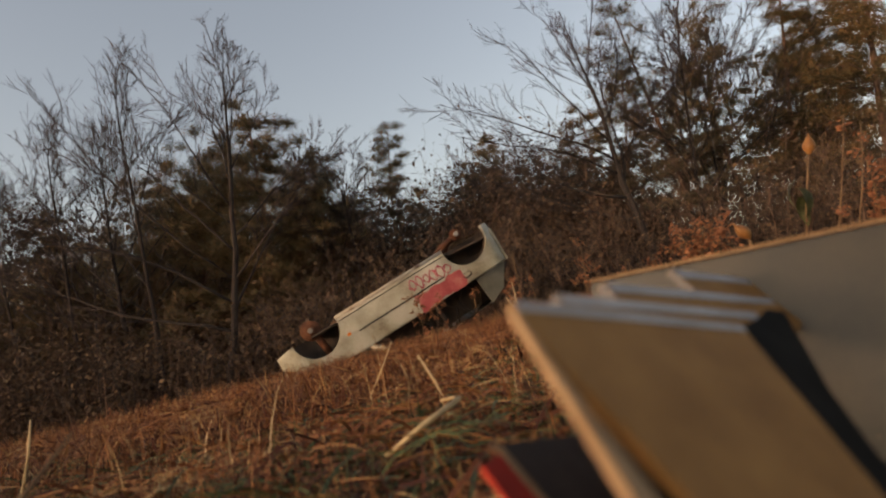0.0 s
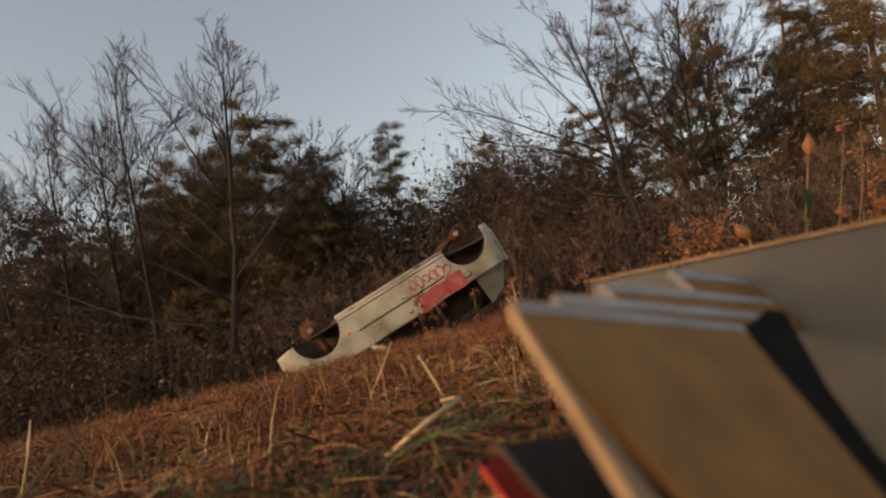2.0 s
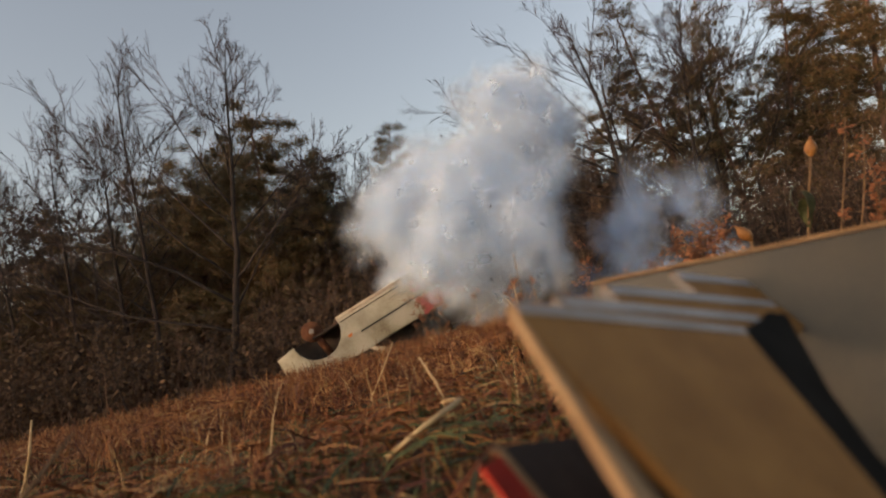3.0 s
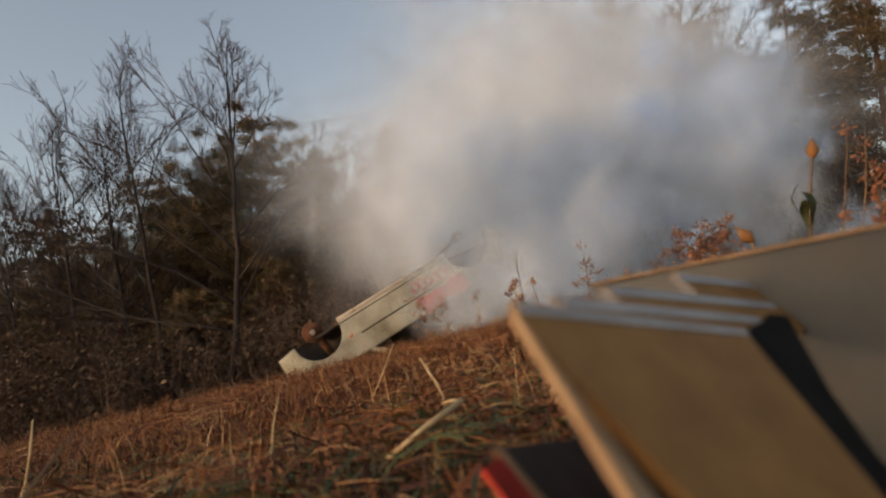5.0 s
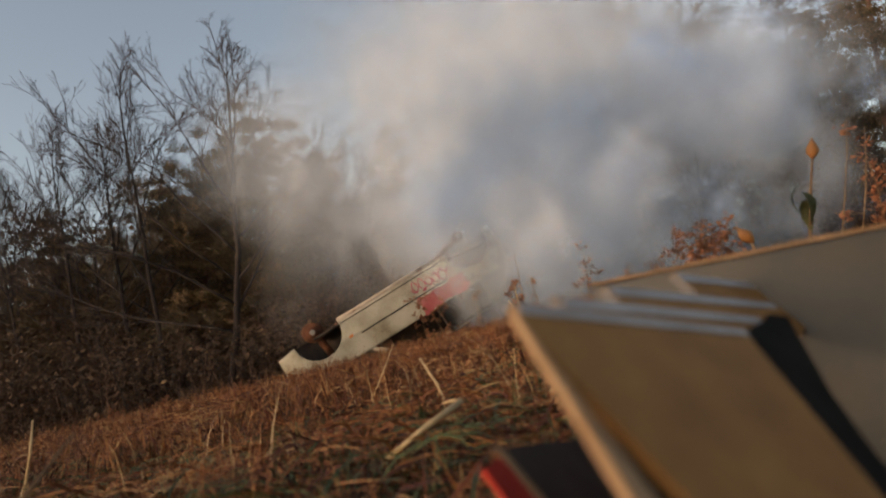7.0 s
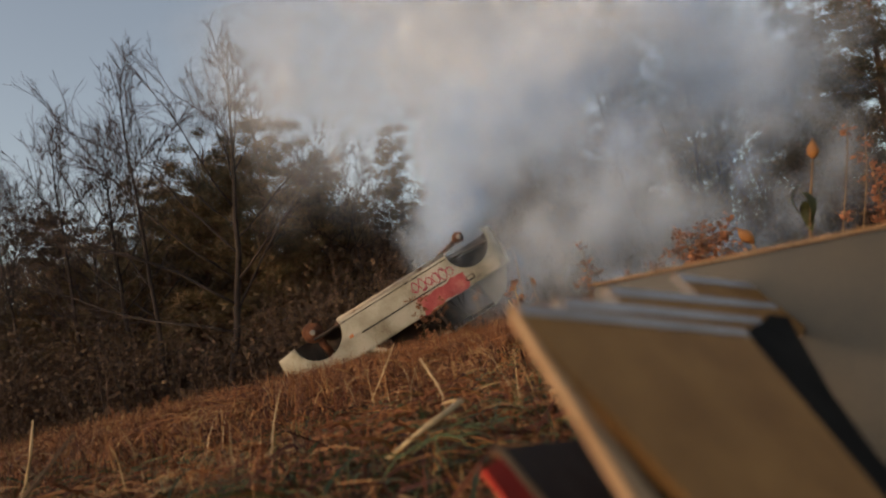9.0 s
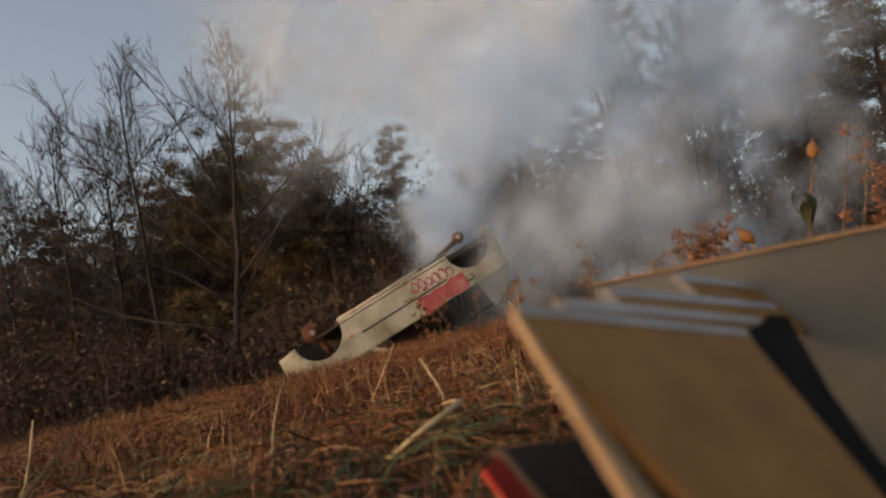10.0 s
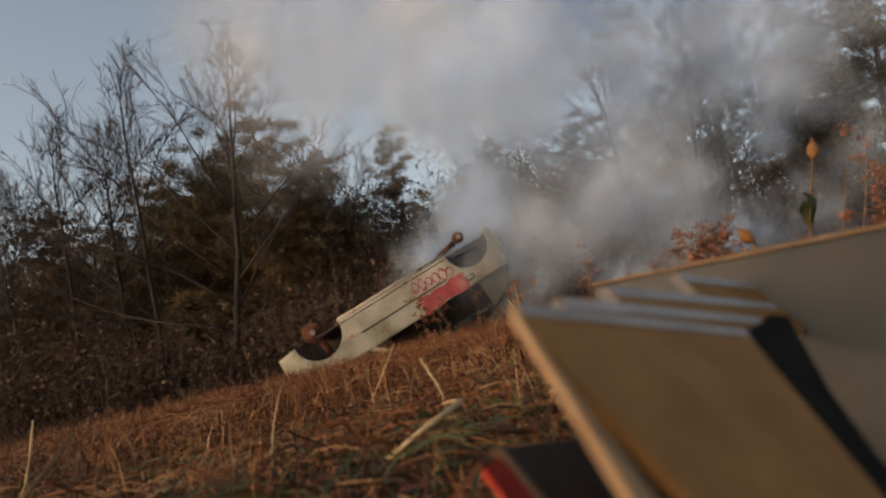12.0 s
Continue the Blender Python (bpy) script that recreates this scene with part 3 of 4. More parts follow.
        fr.tube([Vector((WHEELBASE, s * 0.62, AXLE_Z - 0.02)), Vector((WHEELBASE - 0.1, s * 0.25, 0.27))], [0.03, 0.035], 6)
        fr.make("front_suspension", RUST, car, "rusty struts and control arms")
    ex = Pipes()
    ex.tube([Vector((1.0, 0.1, 0.27)), Vector((0.2, 0.12, 0.25)), Vector((-0.7, 0.2, 0.26)), Vector((-1.1, 0.4, 0.27)), Vector((-1.8, 0.42, 0.30))], [0.03] * 5, 8)
    ex.make("exhaust_pipe", RUST, car)
    seat = Pipes()
    for k in range(9):
        a = Vector((-0.1 - 0.12 * k, -0.45 + 0.05 * (k % 3), 0.9))
        seat.tube([a, a + Vector((0.09 * (k % 4 - 1.5), -0.08, 0.2)), a + Vector((0.05 * (k % 3 - 1), -0.05, 0.42))], [0.018, 0.015, 0.012], 5)
    seat.make("seat_frame", UNDER_SHADE, car, "bent dark seat frames inside the cabin")
    # The crease's shade is drawn as a thin dark strip.
    part("rubbing_strip", strip(0.72, -0.75, 0.592, 0.612, 0.012, 40, 2), CREASE_SHADE, car, "dark strip painted as the shade of the flank's crease")
    part("painted_patch", strip(-0.20, -1.05, 0.622, 0.874, 0.004, 30, 10, 0.09), RED, car, "faded red paint patch")
    tag = Pipes()
    for k in range(6):
        cx, cz = -0.27 - 0.115 * k, 0.455 + 0.012 * k
        pts = []
        for i in range(22):
            t = i / 21 * 2 * math.pi * 1.25 + k * 0.9
            x, z = cx - 0.03 * i / 21 + 0.055 * math.cos(t + 0.3 * math.sin(2 * t)), cz + (0.085 + 0.02 * math.sin(k * 2.1)) * math.sin(t)
            pts.append(Vector((x, -side_y(x, z) - 0.002, z)))
        tag.tube(pts, [0.010] * 22, 4)
    tag.make("graffiti_scrawl", PINK, car, "crimson looping scrawl")
    part("side_indicator", strip(0.84, 0.90, 0.545, 0.585, 0.012, 4, 3), AMBER, car, "amber indicator lens")
    cap = part("filler_recess", disc(0.06, 0.01, 20, ((1, 0.004), (0.8, 0.006), (0.7, -0.002))), UNDER_SHADE, car, "dark open fuel filler")
    cap.matrix_basis = pose(-1.08, -side_y(-1.08, 0.76), 0.76) @ Matrix.Diagonal((1.35, 1, 0.8, 1))


wrecked_car()


# ---- cardboard in front of the lens ----
CARD = surface("brown cardboard", [(0.2, (0.185, 0.080, 0.018)), (0.5, (0.24, 0.112, 0.028)), (0.85, (0.32, 0.155, 0.042))], 22, 300, 0.85, bump=0.1, depth=0.0005)
CUT = surface("cut cardboard edge", [(0.2, (0.17, 0.10, 0.05)), (0.8, (0.28, 0.18, 0.10))], 30, 400, 0.9, bump=0.2, depth=0.0005)
DARK = surface("dark grey board", [(0.2, (0.016, 0.014, 0.013)), (0.8, (0.034, 0.028, 0.025))], 25, 300, 0.85, bump=0.1, depth=0.0004, spec=0.2)
TORN = surface("torn pale card", [(0.2, (0.20, 0.115, 0.055)), (0.8, (0.33, 0.21, 0.115))], 40, 400, 0.9, bump=0.2, depth=0.0005)
# Near-black for shade among the sheets, put in as colour.
SHADE_BLACK = surface("black for shaded card", [(0.2, (0.006, 0.0055, 0.005)), (0.8, (0.016, 0.014, 0.012))], 25, 300, 0.95, bump=0.1, depth=0.0004, spec=0.08)
# Blue-grey with the sky's light on the card ends mixed into it.
SKY_TINT = surface("sky-tinted card edge", [(0.2, (0.10, 0.09, 0.085)), (0.8, (0.17, 0.16, 0.16))], 30, 300, 0.85, bump=0.1, depth=0.0004)
GREYCARD = surface("dull brown-grey card", [(0.2, (0.036, 0.029, 0.025)), (0.8, (0.062, 0.050, 0.043))], 30, 300, 0.85, bump=0.1, depth=0.0004, spec=0.2)
# Sky light on the top edges, put into a paler colour.
SKYLIT = surface("skylit pale card", [(0.2, (0.22, 0.20, 0.19)), (0.8, (0.38, 0.36, 0.36))], 20, 300, 0.7, bump=0.1, depth=0.0004)
LACQUER = surface("laminated grey-brown board", [(0.2, (0.012, 0.0125, 0.010)), (0.8, (0.036, 0.028, 0.016))], 14, 200, 0.38, bump=0.08, depth=0.0004)
REDCARD = surface("red printed card", [(0.2, (0.20, 0.009, 0.004)), (0.8, (0.40, 0.024, 0.008))], 40, 300, 0.85, bump=0.05, depth=0.0004)


def frame_of(ex, ez, at):
    """Pose with local x along ex and local z near ez."""
    x = Vector(ex).normalized()
    y = Vector(ez).cross(x).normalized()
    z = x.cross(y)
    return Matrix.Translation(at) @ Matrix((x, y, z)).transposed().to_4x4()


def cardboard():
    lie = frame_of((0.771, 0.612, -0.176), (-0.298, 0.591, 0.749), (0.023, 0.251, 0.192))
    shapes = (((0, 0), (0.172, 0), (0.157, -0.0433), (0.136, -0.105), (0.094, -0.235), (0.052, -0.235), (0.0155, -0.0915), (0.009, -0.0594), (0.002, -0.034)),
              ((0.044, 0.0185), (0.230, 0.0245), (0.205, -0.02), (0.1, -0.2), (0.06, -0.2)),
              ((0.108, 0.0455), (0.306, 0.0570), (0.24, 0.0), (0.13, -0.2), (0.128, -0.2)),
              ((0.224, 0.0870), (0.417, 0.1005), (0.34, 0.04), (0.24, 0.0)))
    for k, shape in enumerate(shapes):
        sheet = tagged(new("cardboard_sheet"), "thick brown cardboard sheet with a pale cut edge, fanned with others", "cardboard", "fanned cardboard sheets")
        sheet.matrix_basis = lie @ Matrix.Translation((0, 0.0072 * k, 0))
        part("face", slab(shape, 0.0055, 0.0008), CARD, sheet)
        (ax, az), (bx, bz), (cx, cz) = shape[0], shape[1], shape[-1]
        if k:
            # Left ends are tinted blue-grey in place of reflected sky.
            part("cut_edge", slab(((ax - 0.0012, az), (ax - 0.0002, az), (cx - 0.0002, cz), (cx - 0.0012, cz)), 0.0052), SKY_TINT, sheet, "pale cut edge")
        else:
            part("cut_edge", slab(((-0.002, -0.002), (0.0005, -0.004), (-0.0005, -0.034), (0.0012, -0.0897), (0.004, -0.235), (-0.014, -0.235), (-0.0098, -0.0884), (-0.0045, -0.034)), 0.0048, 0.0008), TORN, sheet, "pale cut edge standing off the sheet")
            # Black backing sheet gives the gap its shade by colour.
            part("inner_layer", slab(((0.0, -0.02), (0.02, -0.02), (0.06, -0.235), (0.0, -0.235)), 0.002), SHADE_BLACK, sheet, "black sheet standing in for shade in the gap between layers").location = (0, 0.0056, 0)
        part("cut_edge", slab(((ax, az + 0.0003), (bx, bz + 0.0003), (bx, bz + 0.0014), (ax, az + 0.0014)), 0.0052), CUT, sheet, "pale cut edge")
        # Pale strip on the face imitates sky light on the sheet's top.
        part("worn_edge", slab(((ax + 0.001, az - 0.0055 - 0.001 * k), (bx - 0.003, bz - 0.0055 - 0.001 * k), (bx - 0.001, bz), (ax + 0.001, az)), 0.0004), SKYLIT, sheet, "pale strip painted as the skylit top of the sheet").location = (0, -0.0006, 0)
    # The shaded right side of the stack, put in as a black strip.
    band = tagged(new("bent_flap"), "black strip standing in for the shaded side of the cardboard sheets", "cardboard")
    band.matrix_basis = lie
    part("strip", slab(((0.174, 0.001), (0.206, 0.011), (0.232, 0.022), (0.256, 0.022), (0.197, -0.045), (0.172, -0.0851), (0.118, -0.235), (0.095, -0.235), (0.1375, -0.105), (0.159, -0.0433)), 0.003, 0.0006), SHADE_BLACK, band).location = (0, 0.001, 0)
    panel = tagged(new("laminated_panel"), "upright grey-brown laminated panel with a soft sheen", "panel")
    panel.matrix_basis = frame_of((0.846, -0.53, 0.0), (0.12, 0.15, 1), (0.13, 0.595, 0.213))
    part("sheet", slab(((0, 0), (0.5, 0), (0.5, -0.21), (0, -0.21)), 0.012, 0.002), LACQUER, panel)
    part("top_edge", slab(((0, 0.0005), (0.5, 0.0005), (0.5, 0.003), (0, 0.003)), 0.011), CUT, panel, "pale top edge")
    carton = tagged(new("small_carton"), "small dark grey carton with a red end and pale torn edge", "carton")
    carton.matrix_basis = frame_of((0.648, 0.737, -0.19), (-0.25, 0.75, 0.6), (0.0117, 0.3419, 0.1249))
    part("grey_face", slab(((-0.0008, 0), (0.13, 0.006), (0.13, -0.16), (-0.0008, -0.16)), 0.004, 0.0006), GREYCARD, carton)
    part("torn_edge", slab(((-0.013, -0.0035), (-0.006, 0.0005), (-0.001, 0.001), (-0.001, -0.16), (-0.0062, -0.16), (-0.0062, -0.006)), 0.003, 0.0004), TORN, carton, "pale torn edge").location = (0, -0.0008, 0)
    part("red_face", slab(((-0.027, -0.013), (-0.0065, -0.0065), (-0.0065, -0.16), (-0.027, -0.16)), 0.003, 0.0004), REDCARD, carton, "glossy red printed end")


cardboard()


# ---- weeds ----
POD = surface("dry seed pod", [(0.2, (0.15, 0.06, 0.016)), (0.8, (0.30, 0.135, 0.035))], 30, 200, 0.6, bump=0.2, depth=0.001)
STEM = surface("dry stem", [(0.2, (0.09, 0.05, 0.025)), (0.8, (0.22, 0.13, 0.06))], 20, 150, 0.8, bump=0.1, depth=0.001)
WEEDHEAD = surface("withered seed head", [(0.2, (0.14, 0.048, 0.022)), (0.8, (0.32, 0.135, 0.055))], 30, 150, 0.85, bump=0.1, depth=0.001)
LEAF = surface("wilted leaf", [(0.2, (0.035, 0.045, 0.015)), (0.8, (0.12, 0.12, 0.035))], 30, 150, 0.6, bump=0.2, depth=0.001)


def turned(profile, sides=12):
    """A body turned about z from (radius, height) pairs."""
    bm = bmesh.new()
    rings = [[bm.verts.new((r * math.cos(2 * math.pi * k / sides) * (1 + 0.05 * math.sin(3 * k)), r * math.sin(2 * math.pi * k / sides), z)) for k in range(sides)] for r, z in profile]
    for p, q in zip(rings, rings[1:]):
        for k in range(sides):
            bm.faces.new((p[k], p[(k + 1) % sides], q[(k + 1) % sides], q[k]))
    bm.faces.new(rings[0])
    bm.faces.new(rings[-1])
    return bm


def leaf_mesh(length, width, curl):
    bm = bmesh.new()
    rows = []
    for i in range(7):
        t = i / 6
        w = width * math.sin(math.pi * min(t + 0.08, 1)) ** 0.8 * 0.5
        a = curl * t
        y, z = length * t * math.cos(a * 0.6), -length * t * math.sin(a * 0.6)
        rows.append([bm.verts.new((x, y, z + 0.25 * abs(x))) for x in (-w, 0, w)])
    for p, q in zip(rows, rows[1:]):
        for k in range(2):
            bm.faces.new((p[k], p[k + 1], q[k + 1], q[k]))
    ext = bmesh.ops.solidify(bm, geom=list(bm.faces), thickness=0.0008)
    return bm


def pod_weed(x, y, top, lean, droop, leaves):
    weed = tagged(new("seed_pod_weed"), "dry weed with a pointed orange-brown seed pod on a thin stem", "weed", "pod weeds")
    g = rise(x, y)
    weed.location = (x, y, g - 0.01)
    h = top - g
    p = Pipes()
    pts = [Vector((lean * t * t, 0.01 * math.sin(5 * t), h * t)) for t in (0, 0.25, 0.5, 0.75, 0.95)]
    p.tube(pts, [0.004, 0.0038, 0.0034, 0.003, 0.0028], 6)
    p.make("stem", STEM, weed)
    pod = part("pod", turned([(0.003, -0.012), (0.008, -0.006), (0.0165, 0.006), (0.0185, 0.018), (0.014, 0.032), (0.007, 0.043), (0.003, 0.05), (0.0035, 0.056)]), POD, weed, "papery orange-brown pod", True)
    pod.matrix_basis = Matrix.Translation(pts[-1]) @ Euler((0.1, droop, 0)).to_matrix().to_4x4() @ Matrix.Scale(0.8, 4)
    for k in range(leaves):
        lf = part("leaf", leaf_mesh(0.085, 0.03, 1.6 + 0.3 * k), LEAF, weed, "wilted green leaf", True)
        lf.matrix_basis = Matrix.Translation((lean * 0.3, 0, h * (0.80 - 0.05 * k))) @ Euler((-0.5, 0, 1.2 + 2.3 * k)).to_matrix().to_4x4()


def seed_head_weed(x, y, top, lean, seed, heads, spread, label):
    """A thin dry stalk with small withered tufts towards its top."""
    rng = np.random.default_rng(seed)
    weed = tagged(new("dry_weed"), label, "weed", "dry weeds on the bank")
    g = rise(x, y)
    weed.location = (x, y, g - 0.01)
    h = top - g
    p = Pipes()
    pts = [Vector((lean * t, 0.02 * math.sin(4 * t + seed), h * t)) for t in (0, 0.2, 0.4, 0.6, 0.8, 1)]
    p.tube(pts, taper(0.0034, 0.0016, 6), 5)
    v, f = [], []
    for _ in range(heads):
        i = rng.integers(2, 6)
        o = pts[i].lerp(pts[i - 1], rng.random())
        d = Vector((rng.normal(0, 1), rng.normal(0, 1), abs(rng.normal(0.5, 0.5)))).normalized()
        tip = o + d * spread * rng.uniform(0.3, 1)
        p.tube([o, tip], [0.0015, 0.001], 3, False)
        for _ in range(9):
            c = tip + Vector(rng.normal(0, 0.012, 3))
            u = Vector(rng.normal(0, 1, 3)).normalized() * rng.uniform(0.005, 0.013)
            w = u.orthogonal() * 0.6
            b = len(v)
            v += [c - u, c + w, c + u, c - w, c + u.cross(w).normalized() * 0.004]
            f += [(b, b + 1, b + 4), (b + 1, b + 2, b + 4), (b + 2, b + 3, b + 4), (b + 3, b, b + 4)]
    p.make("stalk", STEM, weed)["kind"] = "stuff"
    tagged(solid("withered_tuft", v, f, WEEDHEAD, weed, "withered brown tufts"), kind="stuff")


def weeds():
    pod_weed(0.899, 1.6, 0.535, 0.075, 0.15, 3)
    pod_weed(0.74, 1.5, 0.33, -0.03, -0.7, 1)
    brown = "brittle brown weed with withered seed heads"
    for x, y, top, lean, seed, heads, spread in ((1.20, 2.0, 0.69, 0.14, 1, 3, 0.06), (1.24, 2.0, 0.66, 0.16, 21, 2, 0.05), (1.50, 2.2, 0.58, 0.02, 2, 26, 0.04), (1.58, 2.2, 0.56, 0.02, 3, 26, 0.05),
                                                 (0.99, 2.6, 0.49, 0.09, 4, 50, 0.12), (1.08, 2.65, 0.43, -0.06, 5, 44, 0.12), (1.08, 2.6, 0.45, 0.05, 22, 44, 0.11), (0.34, 3.0, 0.57, -0.02, 6, 2, 0.03), (0.32, 3.2, 0.47, -0.01, 7, 7, 0.05),
                                                 (0.42, 3.0, 0.46, -0.05, 8, 3, 0.04), (0.62, 3.0, 0.53, 0.03, 9, 10, 0.06), (-0.25, 5.0, 0.62, -0.03, 10, 22, 0.11), (-0.17, 5.0, 0.52, 0.05, 11, 18, 0.10),
                                                 (0.84, 3.0, 0.43, 0.0, 12, 6, 0.04), (1.0, 3.1, 0.44, 0.0, 13, 5, 0.04), (0.14, 4.0, 0.50, 0.0, 14, 4, 0.04), (-2.6, 5.5, 0.16, 0.05, 15, 12, 0.07), (-3.6, 6.5, 0.1, 0.05, 16, 14, 0.08)):
        seed_head_weed(x, y, top, lean, seed, heads, spread, brown)
    straw = tagged(new("straw"), "pale broken straw lying across the grass", "straw")
    p = Pipes()
    p.tube([Vector((-0.112, 0.79, 0.060)), Vector((-0.065, 0.82, 0.085)), Vector((-0.062, 0.822, 0.086)), Vector((-0.012, 0.85, 0.109))], [0.0032, 0.0034, 0.0042, 0.0036], 8)
    p.make("stem", STRAW, straw)
    p = Pipes()
    p.tube([Vector((-0.012, 0.85, 0.107)), Vector((-0.022, 0.86, 0.11)), Vector((-0.04, 0.862, 0.108))], [0.002, 0.0022, 0.001], 5)
    p.make("sheath", STRAW, straw)


def loose_stalks():
    """Single thick stalks that stand out of the grass."""
    for a, b, r, material in (((-0.48, 0.5, 0.0), (-0.37, 0.6, 0.16), 0.0022, STEM), ((-1.13, 1.6, -0.02), (-1.09, 1.6, 0.175), 0.003, STRAW), ((-0.145, 0.41, 0.0), (-0.155, 0.43, 0.085), 0.0022, GREEN),
                              ((-0.03, 1.0, 0.05), (-0.075, 1.1, 0.17), 0.002, STRAW), ((0.2, 1.5, 0.08), (0.135, 1.6, 0.27), 0.0022, STRAW), ((0.22, 2.2, 0.1), (0.225, 2.3, 0.36), 0.0022, STRAW), ((-0.34, 2.0, 0.0), (-0.22, 2.1, 0.22), 0.0025, STRAW)):
        stalk = tagged(new("grass_stalk"), "single pale dry stalk standing in the grass", "stalk", "loose dry stalks")
        p, q = Vector(a), Vector(b)
        tube = Pipes()
        mid = p.lerp(q, 0.55) + Vector((0.006, 0, 0.004))
        tube.tube([p, mid, mid + (q - p) * 0.02, q], [r * 1.1, r, r * 1.3, r * 0.6], 6)
        tube.make("stem", material, stalk)


weeds()
loose_stalks()


# ---- blast and smoke ----
def smoke_surface(name, thick, tone, grain=2.2):
    """Scatters light evenly and thins towards the rim of each wisp."""
    m, n, l, b = nodes_of(name)
    n.remove(b)
    den = n.new("ShaderNodeAttribute")
    den.attribute_name = "wisp"
    tex, puffy, soft = n.new("ShaderNodeTexCoord"), n.new("ShaderNodeTexNoise"), n.new("ShaderNodeMapRange")
    puffy.inputs["Scale"].default_value, puffy.inputs["Detail"].default_value = grain, 3
    l.new(tex.outputs["Object"], puffy.inputs["Vector"])
    soft.inputs["From Min"].default_value, soft.inputs["From Max"].default_value = 0.3, 0.7
    soft.inputs["To Min"].default_value, soft.inputs["To Max"].default_value = 0.45, 1.35
    l.new(puffy.outputs["Fac"], soft.inputs["Value"])
    mul = n.new("ShaderNodeMath")
    mul.operation = "MULTIPLY"
    l.new(den.outputs["Fac"], mul.inputs[0])
    l.new(soft.outputs[0], mul.inputs[1])
    amt = n.new("ShaderNodeMath")
    amt.operation, amt.use_clamp = "MULTIPLY", True
    amt.inputs[1].default_value = thick
    l.new(mul.outputs[0], amt.inputs[0])
    dif, tra, half = n.new("ShaderNodeBsdfDiffuse"), n.new("ShaderNodeBsdfTranslucent"), n.new("ShaderNodeMixShader")
    dif.inputs["Color"].default_value = tra.inputs["Color"].default_value = (*tone, 1)
    clear, out = n.new("ShaderNodeBsdfTransparent"), n.new("ShaderNodeMixShader")
    l.new(dif.outputs[0], half.inputs[1])
    l.new(tra.outputs[0], half.inputs[2])
    l.new(amt.outputs[0], out.inputs["Fac"])
    l.new(clear.outputs[0], out.inputs[1])
    l.new(half.outputs[0], out.inputs[2])
    l.new(out.outputs[0], n["Material Output"].inputs["Surface"])
    return m


def flame_surface():
    m, n, l, b = nodes_of("flame")
    n.remove(b)
    den = n.new("ShaderNodeAttribute")
    den.attribute_name = "wisp"
    glow = n.new("ShaderNodeEmission")
    hot = ramp_node(n, [(0.0, (1.0, 0.25, 0.04)), (0.5, (1.0, 0.55, 0.16)), (1.0, (1.0, 0.85, 0.5))])
    l.new(den.outputs["Fac"], hot.inputs["Fac"])
    l.new(hot.outputs["Color"], glow.inputs["Color"])
    glow.inputs["Strength"].default_value = 7.0
    clear, out = n.new("ShaderNodeBsdfTransparent"), n.new("ShaderNodeMixShader")
    l.new(den.outputs["Fac"], out.inputs["Fac"])
    l.new(clear.outputs[0], out.inputs[1])
    l.new(glow.outputs[0], out.inputs[2])
    l.new(out.outputs[0], n["Material Output"].inputs["Surface"])
    return m


def puff_mesh(radius, material, seed, wisps=100, squash=1.0):
    """A ball of smoke: many soft curved wisps, densest in the middle."""
    rng = np.random.default_rng(seed)
    v, f, den = [], [], []
    n = 10
    for _ in range(wisps):
        c = Vector(rng.normal(0, 0.36, 3))
        if c.length > 0.8:
            c *= 0.8 / c.length
        d = Vector(rng.normal(0, 1, 3)).normalized()
        u = d.orthogonal().normalized()
        w = d.cross(u)
        r = rng.uniform(0.36, 0.66)
        b = len(v)
        v.append((c + d * r * 0.16) * radius)
        den.append(1.0)
        for k, (ring, lift, dn) in enumerate(((0.25, 0.14, 0.88), (0.48, 0.10, 0.56), (0.72, 0.05, 0.22), (0.9, 0.0, 0.05), (1.05, -0.04, 0.0))):
            for j in range(n):
                a = 2 * math.pi * j / n
                q = r * ring * rng.uniform(0.92, 1.08)
                v.append((c + (u * math.cos(a) + w * math.sin(a)) * q + d * r * lift) * radius)
                den.append(dn)
        f += [(b, b + 1 + j, b + 1 + (j + 1) % n) for j in range(n)]
        for k in range(4):
            o = b + 1 + k * n
            f += [(o + j, o + n + j, o + n + (j + 1) % n, o + (j + 1) % n) for j in range(n)]
    me = bpy.data.meshes.new("puff")
    me.from_pydata([(p.x, p.y * squash, p.z) for p in v], [], f)
    me.polygons.foreach_set("use_smooth", [True] * len(me.polygons))
    me.attributes.new("wisp", "FLOAT", "POINT").data.foreach_set("value", den)
    me.materials.append(material)
    return me


THICK = smoke_surface("thick white smoke", 0.24, (0.82, 0.91, 1.0), 2.6)
LOW = smoke_surface("low grey smoke", 0.13, (0.86, 0.91, 0.96), 0.9)
THIN = smoke_surface("thin grey smoke", 0.10, (0.76, 0.86, 0.97), 1.6)
HAZE = smoke_surface("smoke haze", 0.075, (0.88, 0.92, 0.96), 0.5)
PLUME = smoke_surface("rising grey-blue smoke", 0.15, (0.72, 0.84, 0.98), 1.8)
BLUE = smoke_surface("thin bluish smoke", 0.14, (0.62, 0.77, 0.98), 1.8)


def cloud(name, label, category="smoke"):
    return tagged(new(name), label, category)


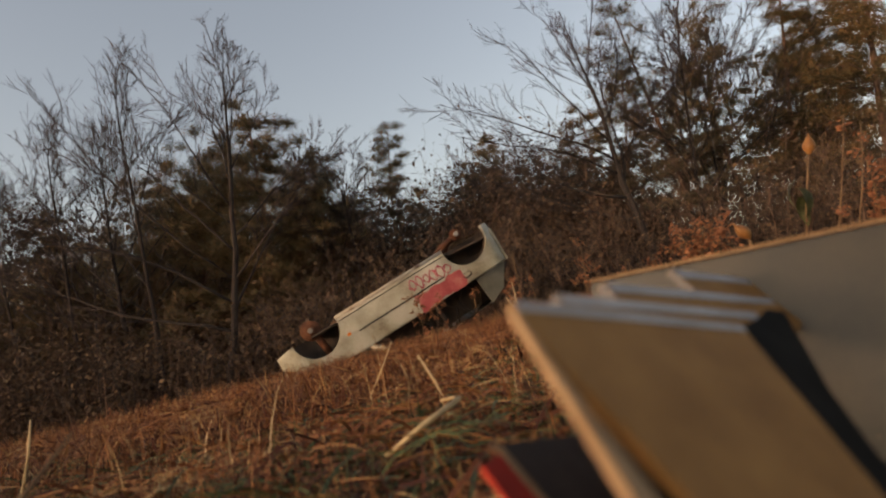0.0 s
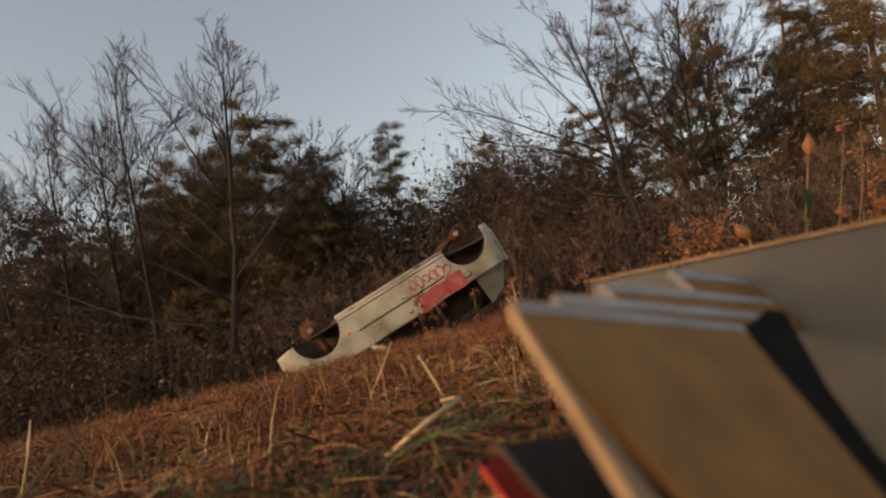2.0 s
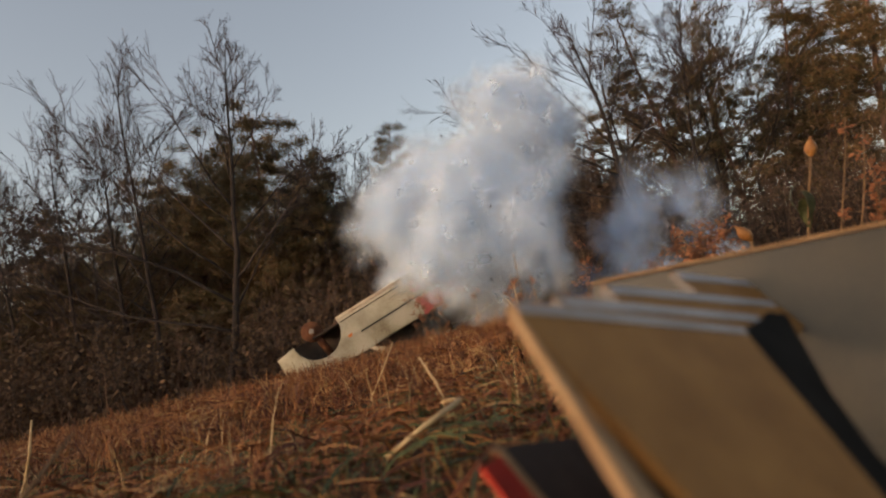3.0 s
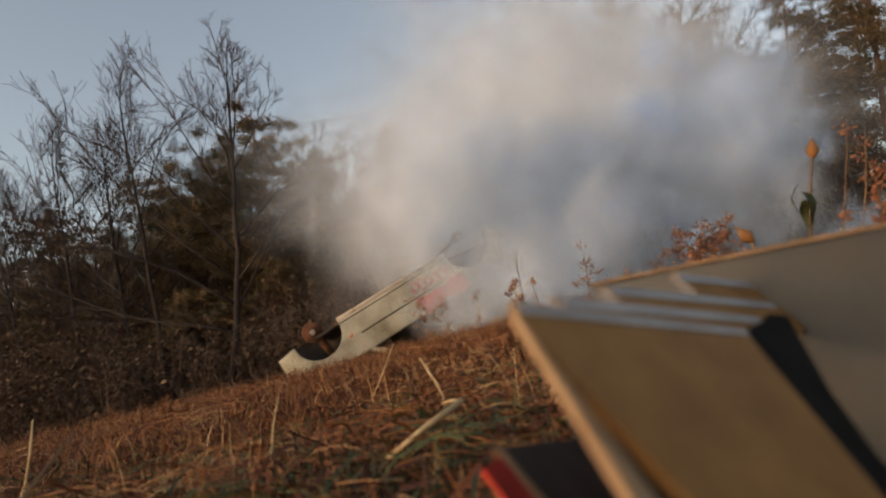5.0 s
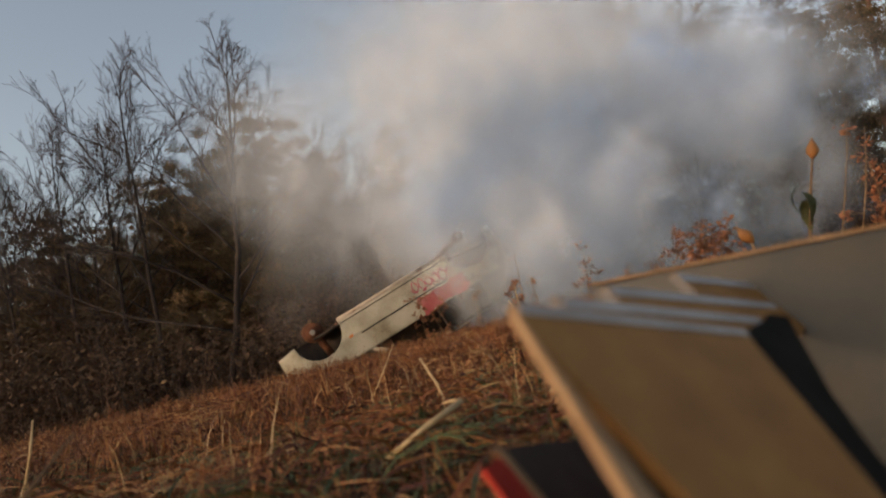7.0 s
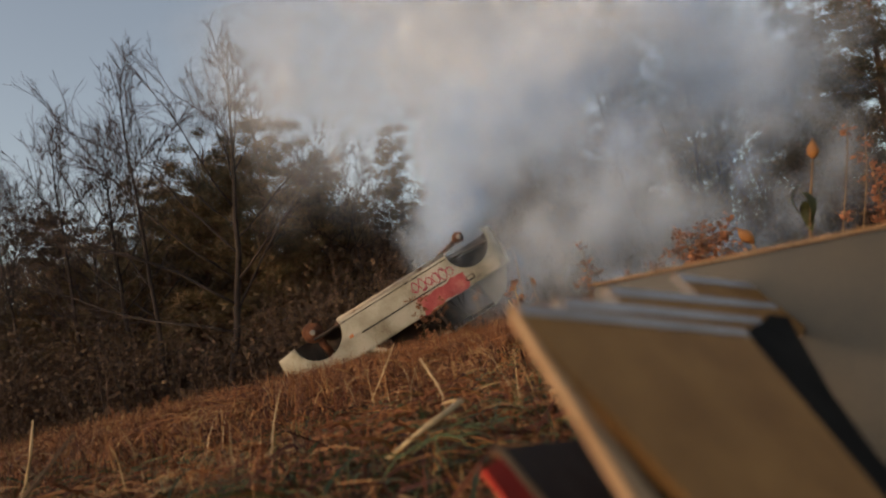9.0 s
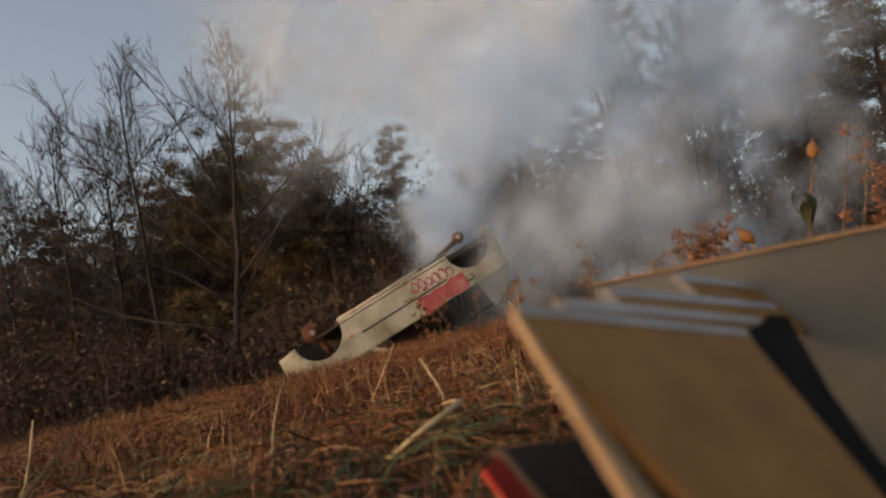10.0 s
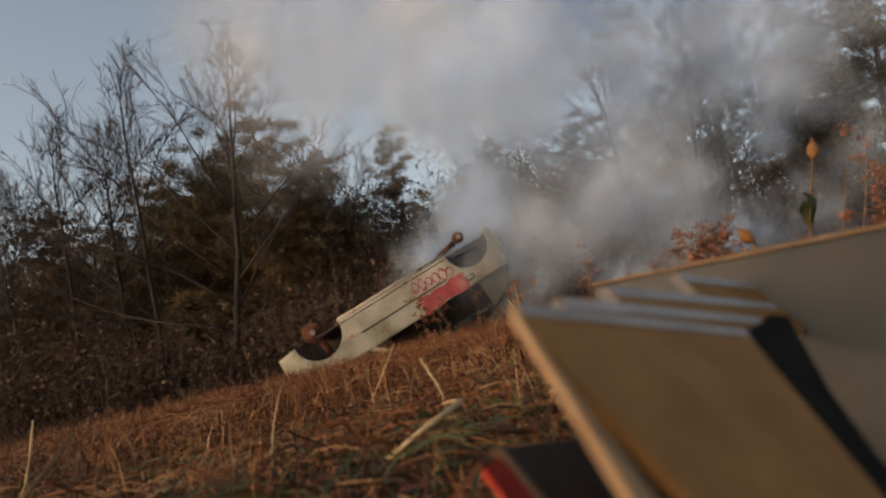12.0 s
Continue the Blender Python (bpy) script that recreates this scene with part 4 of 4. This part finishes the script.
def billow(parent, piece, meshes, radius, count, rows, start, seed, deep_y=10.0, flat=0.4, wide=1.0, spin=25, upright=False):
    """Puffs that come out of the ground behind the car at start and follow rows of (t, x, z, spread)."""
    rng = np.random.default_rng(seed)
    for i in range(count):
        o = tagged(new(piece, meshes[i % len(meshes)]), kind="stuff")
        o.parent = parent
        k = Vector(rng.normal(0, 1, 3)).normalized() * rng.uniform(0.15, 1.0) ** 0.5
        k.y *= flat
        k.x *= wide
        t0 = start + rng.uniform(0, 0.08) if isinstance(start, float) else start[0] + (start[1] - start[0]) * (i + rng.random()) / count
        turn = rng.uniform(0, 360, 3)
        rate = rng.uniform(-spin, spin, 3)
        if upright:
            turn, rate = turn * (0, 1, 0), rate * (0, 1, 0)
        deep = pose(rng.uniform(-0.4, 1.4), 10.6 + k.y, -radius * 1.3 - 0.4, *turn)
        keys = [(0.0, deep), (t0, deep)]
        for t, x, z, s in rows:
            if t > t0 + 0.05:
                w = turn + rate * (t - t0) / 3
                keys.append((t, pose(x + k.x * s, deep_y + k.y * s, z + k.z * s, *w)))
        yield o, keys


def motions():
    burst = cloud("smoke_cloud", "dense white smoke rolling up from the blast")
    lumps = [puff_mesh(0.62, THICK, 100 + k) for k in range(4)]
    sets = [billow(burst, "puff", lumps, 0.62, 16, [(2.36, 0.25, 1.4, 0.55), (2.5, 0.8, 1.65, 0.75), (2.8, 1.15, 2.65, 0.9), (3.2, 1.5, 4.0, 1.2), (4.0, 2.4, 6.3, 2.3), (4.8, 2.5, 9.8, 2.8), (12.0, 1.6, 18.5, 5.0)], 2.3, 201)]
    big = [puff_mesh(0.7, THICK, 110 + k) for k in range(4)]
    sets.append(billow(burst, "puff", big, 0.7, 18, [(2.4, 0.1, 1.15, 0.8), (2.5, 0.0, 1.2, 1.05), (2.8, 0.1, 1.65, 1.35), (3.2, 0.3, 2.0, 1.75), (3.9, 0.7, 3.3, 2.2), (4.4, 1.0, 5.4, 2.5), (4.9, 1.4, 9.4, 2.6), (7.0, 1.3, 13.0, 3.0), (12.0, 0.7, 18.0, 4.0)], 2.3, 202, 9.5))
    drift = cloud("smoke_cloud", "thin bluish smoke drifting along the bank")
    blue = [puff_mesh(0.5, BLUE, 120 + k, 40) for k in range(3)]
    sets.append(billow(drift, "puff", blue, 0.5, 14, [(2.4, 1.9, 1.0, 0.5), (2.5, 2.5, 0.95, 0.7), (2.8, 3.2, 1.0, 0.95), (3.2, 3.7, 1.15, 1.2), (5.0, 4.7, 1.9, 2.6), (7.0, 5.4, 2.5, 3.4), (12.0, 6.8, 3.6, 5.0)], 2.3, 203, 9.8, 0.4, 1.4))
    veil = cloud("smoke_haze", "wide pale haze of thinning smoke before the trees")
    wide = [puff_mesh(2.4, HAZE, 130 + k, 26, 0.35) for k in range(4)]
    sets.append(billow(veil, "puff", wide, 2.2, 38, [(4.0, 1.9, 2.6, 2.1), (4.8, 2.3, 3.2, 2.6), (5.5, 2.3, 3.4, 3.0), (7.0, 1.9, 3.9, 3.3), (9.5, 2.0, 6.0, 3.4), (12.0, 1.8, 6.4, 3.6)], (2.5, 3.8), 204, 10.8, 0.15, 1.4, upright=True))
    low = [puff_mesh(1.1, LOW, 140 + k, 40) for k in range(4)]
    sets.append(billow(veil, "puff", low, 1.0, 15, [(3.2, 0.5, 1.2, 1.3), (4.8, 0.8, 1.7, 1.9), (5.5, 0.8, 1.9, 2.0), (7.0, 1.1, 2.5, 2.4), (9.0, 2.0, 5.6, 3.0), (12.0, 2.4, 8.0, 4.0)], (2.6, 4.4), 205, 9.3))
    mild = [puff_mesh(1.35, THIN, 180 + k, 44) for k in range(3)]
    sets.append(billow(veil, "puff", mild, 1.3, 9, [(3.2, 0.6, 1.2, 1.3), (4.8, 1.2, 1.6, 1.9), (7.0, 1.7, 2.0, 2.1), (9.0, 1.9, 2.6, 2.5), (12.0, 2.1, 3.0, 2.9)], (2.6, 4.4), 208, 9.6, 0.3, 1.2))
    column = cloud("smoke_column", "grey smoke rising steadily from the wreck")
    small = [puff_mesh(0.75, PLUME, 150 + k, 46) for k in range(4)]
    side = [puff_mesh(1.2, THIN, 170 + k, 34) for k in range(3)]
    sets.append(billow(drift, "puff", side, 1.0, 23, [(4.8, 4.2, 2.2, 1.7), (5.5, 4.4, 2.5, 2.0), (7.0, 4.6, 2.9, 2.4), (9.0, 4.6, 3.2, 2.7), (12.0, 4.8, 3.5, 3.1)], (2.8, 4.2), 207, 10.4, 0.3, 1.1))
    for i in range(26):
        t0 = 4.0 + 0.3 * i
        rows = [(t0 + 0.5, 0.0, 1.35, 0.25), (t0 + 1.3, 0.15, 2.1, 0.45), (t0 + 2.6, 0.7, 3.2, 0.8), (t0 + 4.5, 2.0, 4.5, 1.3), (t0 + 7.0, 3.4, 6.3, 1.8), (t0 + 9.0, 4.4, 8.2, 2.0)]
        sets.append(billow(column, "puff", [small[i % 4]], 0.6, 1, rows, float(t0), 300 + i))
    fire = cloud("fireball", "white-hot orange flash of burning gas", "fire")
    hot = [puff_mesh(0.42, flame_surface(), 160, 26)]
    flames = billow(fire, "flame", hot, 0.42, 14, [(2.27, -0.3, 0.42, 0.7), (2.33, 0.1, 0.55, 0.85)], 2.13, 206, 8.9, 0.4, 1.3)
    for o, keys in flames:
        keys = [keys[0], (2.2, keys[1][1])] + keys[2:] + [(2.4, keys[0][1]), (12.0, keys[0][1])]
        walk(o, keys)
    rng = np.random.default_rng(77)
    for i in range(9):
        bm = bmesh.new()
        bmesh.ops.create_icosphere(bm, subdivisions=1, radius=0.022)
        for v in bm.verts:
            v.co *= rng.uniform(0.5, 1.3)
            v.co.y *= 0.5
        bit = tagged(part("debris_fragment", bm, UNDER_SHADE), "dark torn fragment thrown out by the blast", "debris", "blast debris")
        x0, vx, vz = rng.uniform(-0.4, 0.8), rng.uniform(-1.2, 1.8), rng.uniform(3.0, 5.5)
        y0, low = rng.uniform(8.5, 8.9), pose(x0, 8.8, -0.4)
        rows = [(0.0, low), (2.27, low)]
        for t in (2.4, 2.5, 2.6, 2.8, 3.0, 3.2, 3.4):
            d = t - 2.33
            z = 1.0 + vz * d - 4.9 * d * d
            if z > 0.2:
                rows.append((t, pose(x0 + vx * d, y0, z, *(rng.uniform(-40, 40, 3)))))
        rest = pose(x0 + vx * 1.1, y0, rise(x0 + vx * 1.1, y0) + 0.02)
        walk(bit, rows + [(3.6, rest), (12.0, rest)])
    for s in sets:
        for o, keys in s:
            if keys[-1][0] < 12.0:
                keys.append((12.0, keys[-1][1]))
            walk(o, [k for k in keys if k[0] <= 12.0] or keys)


motions()
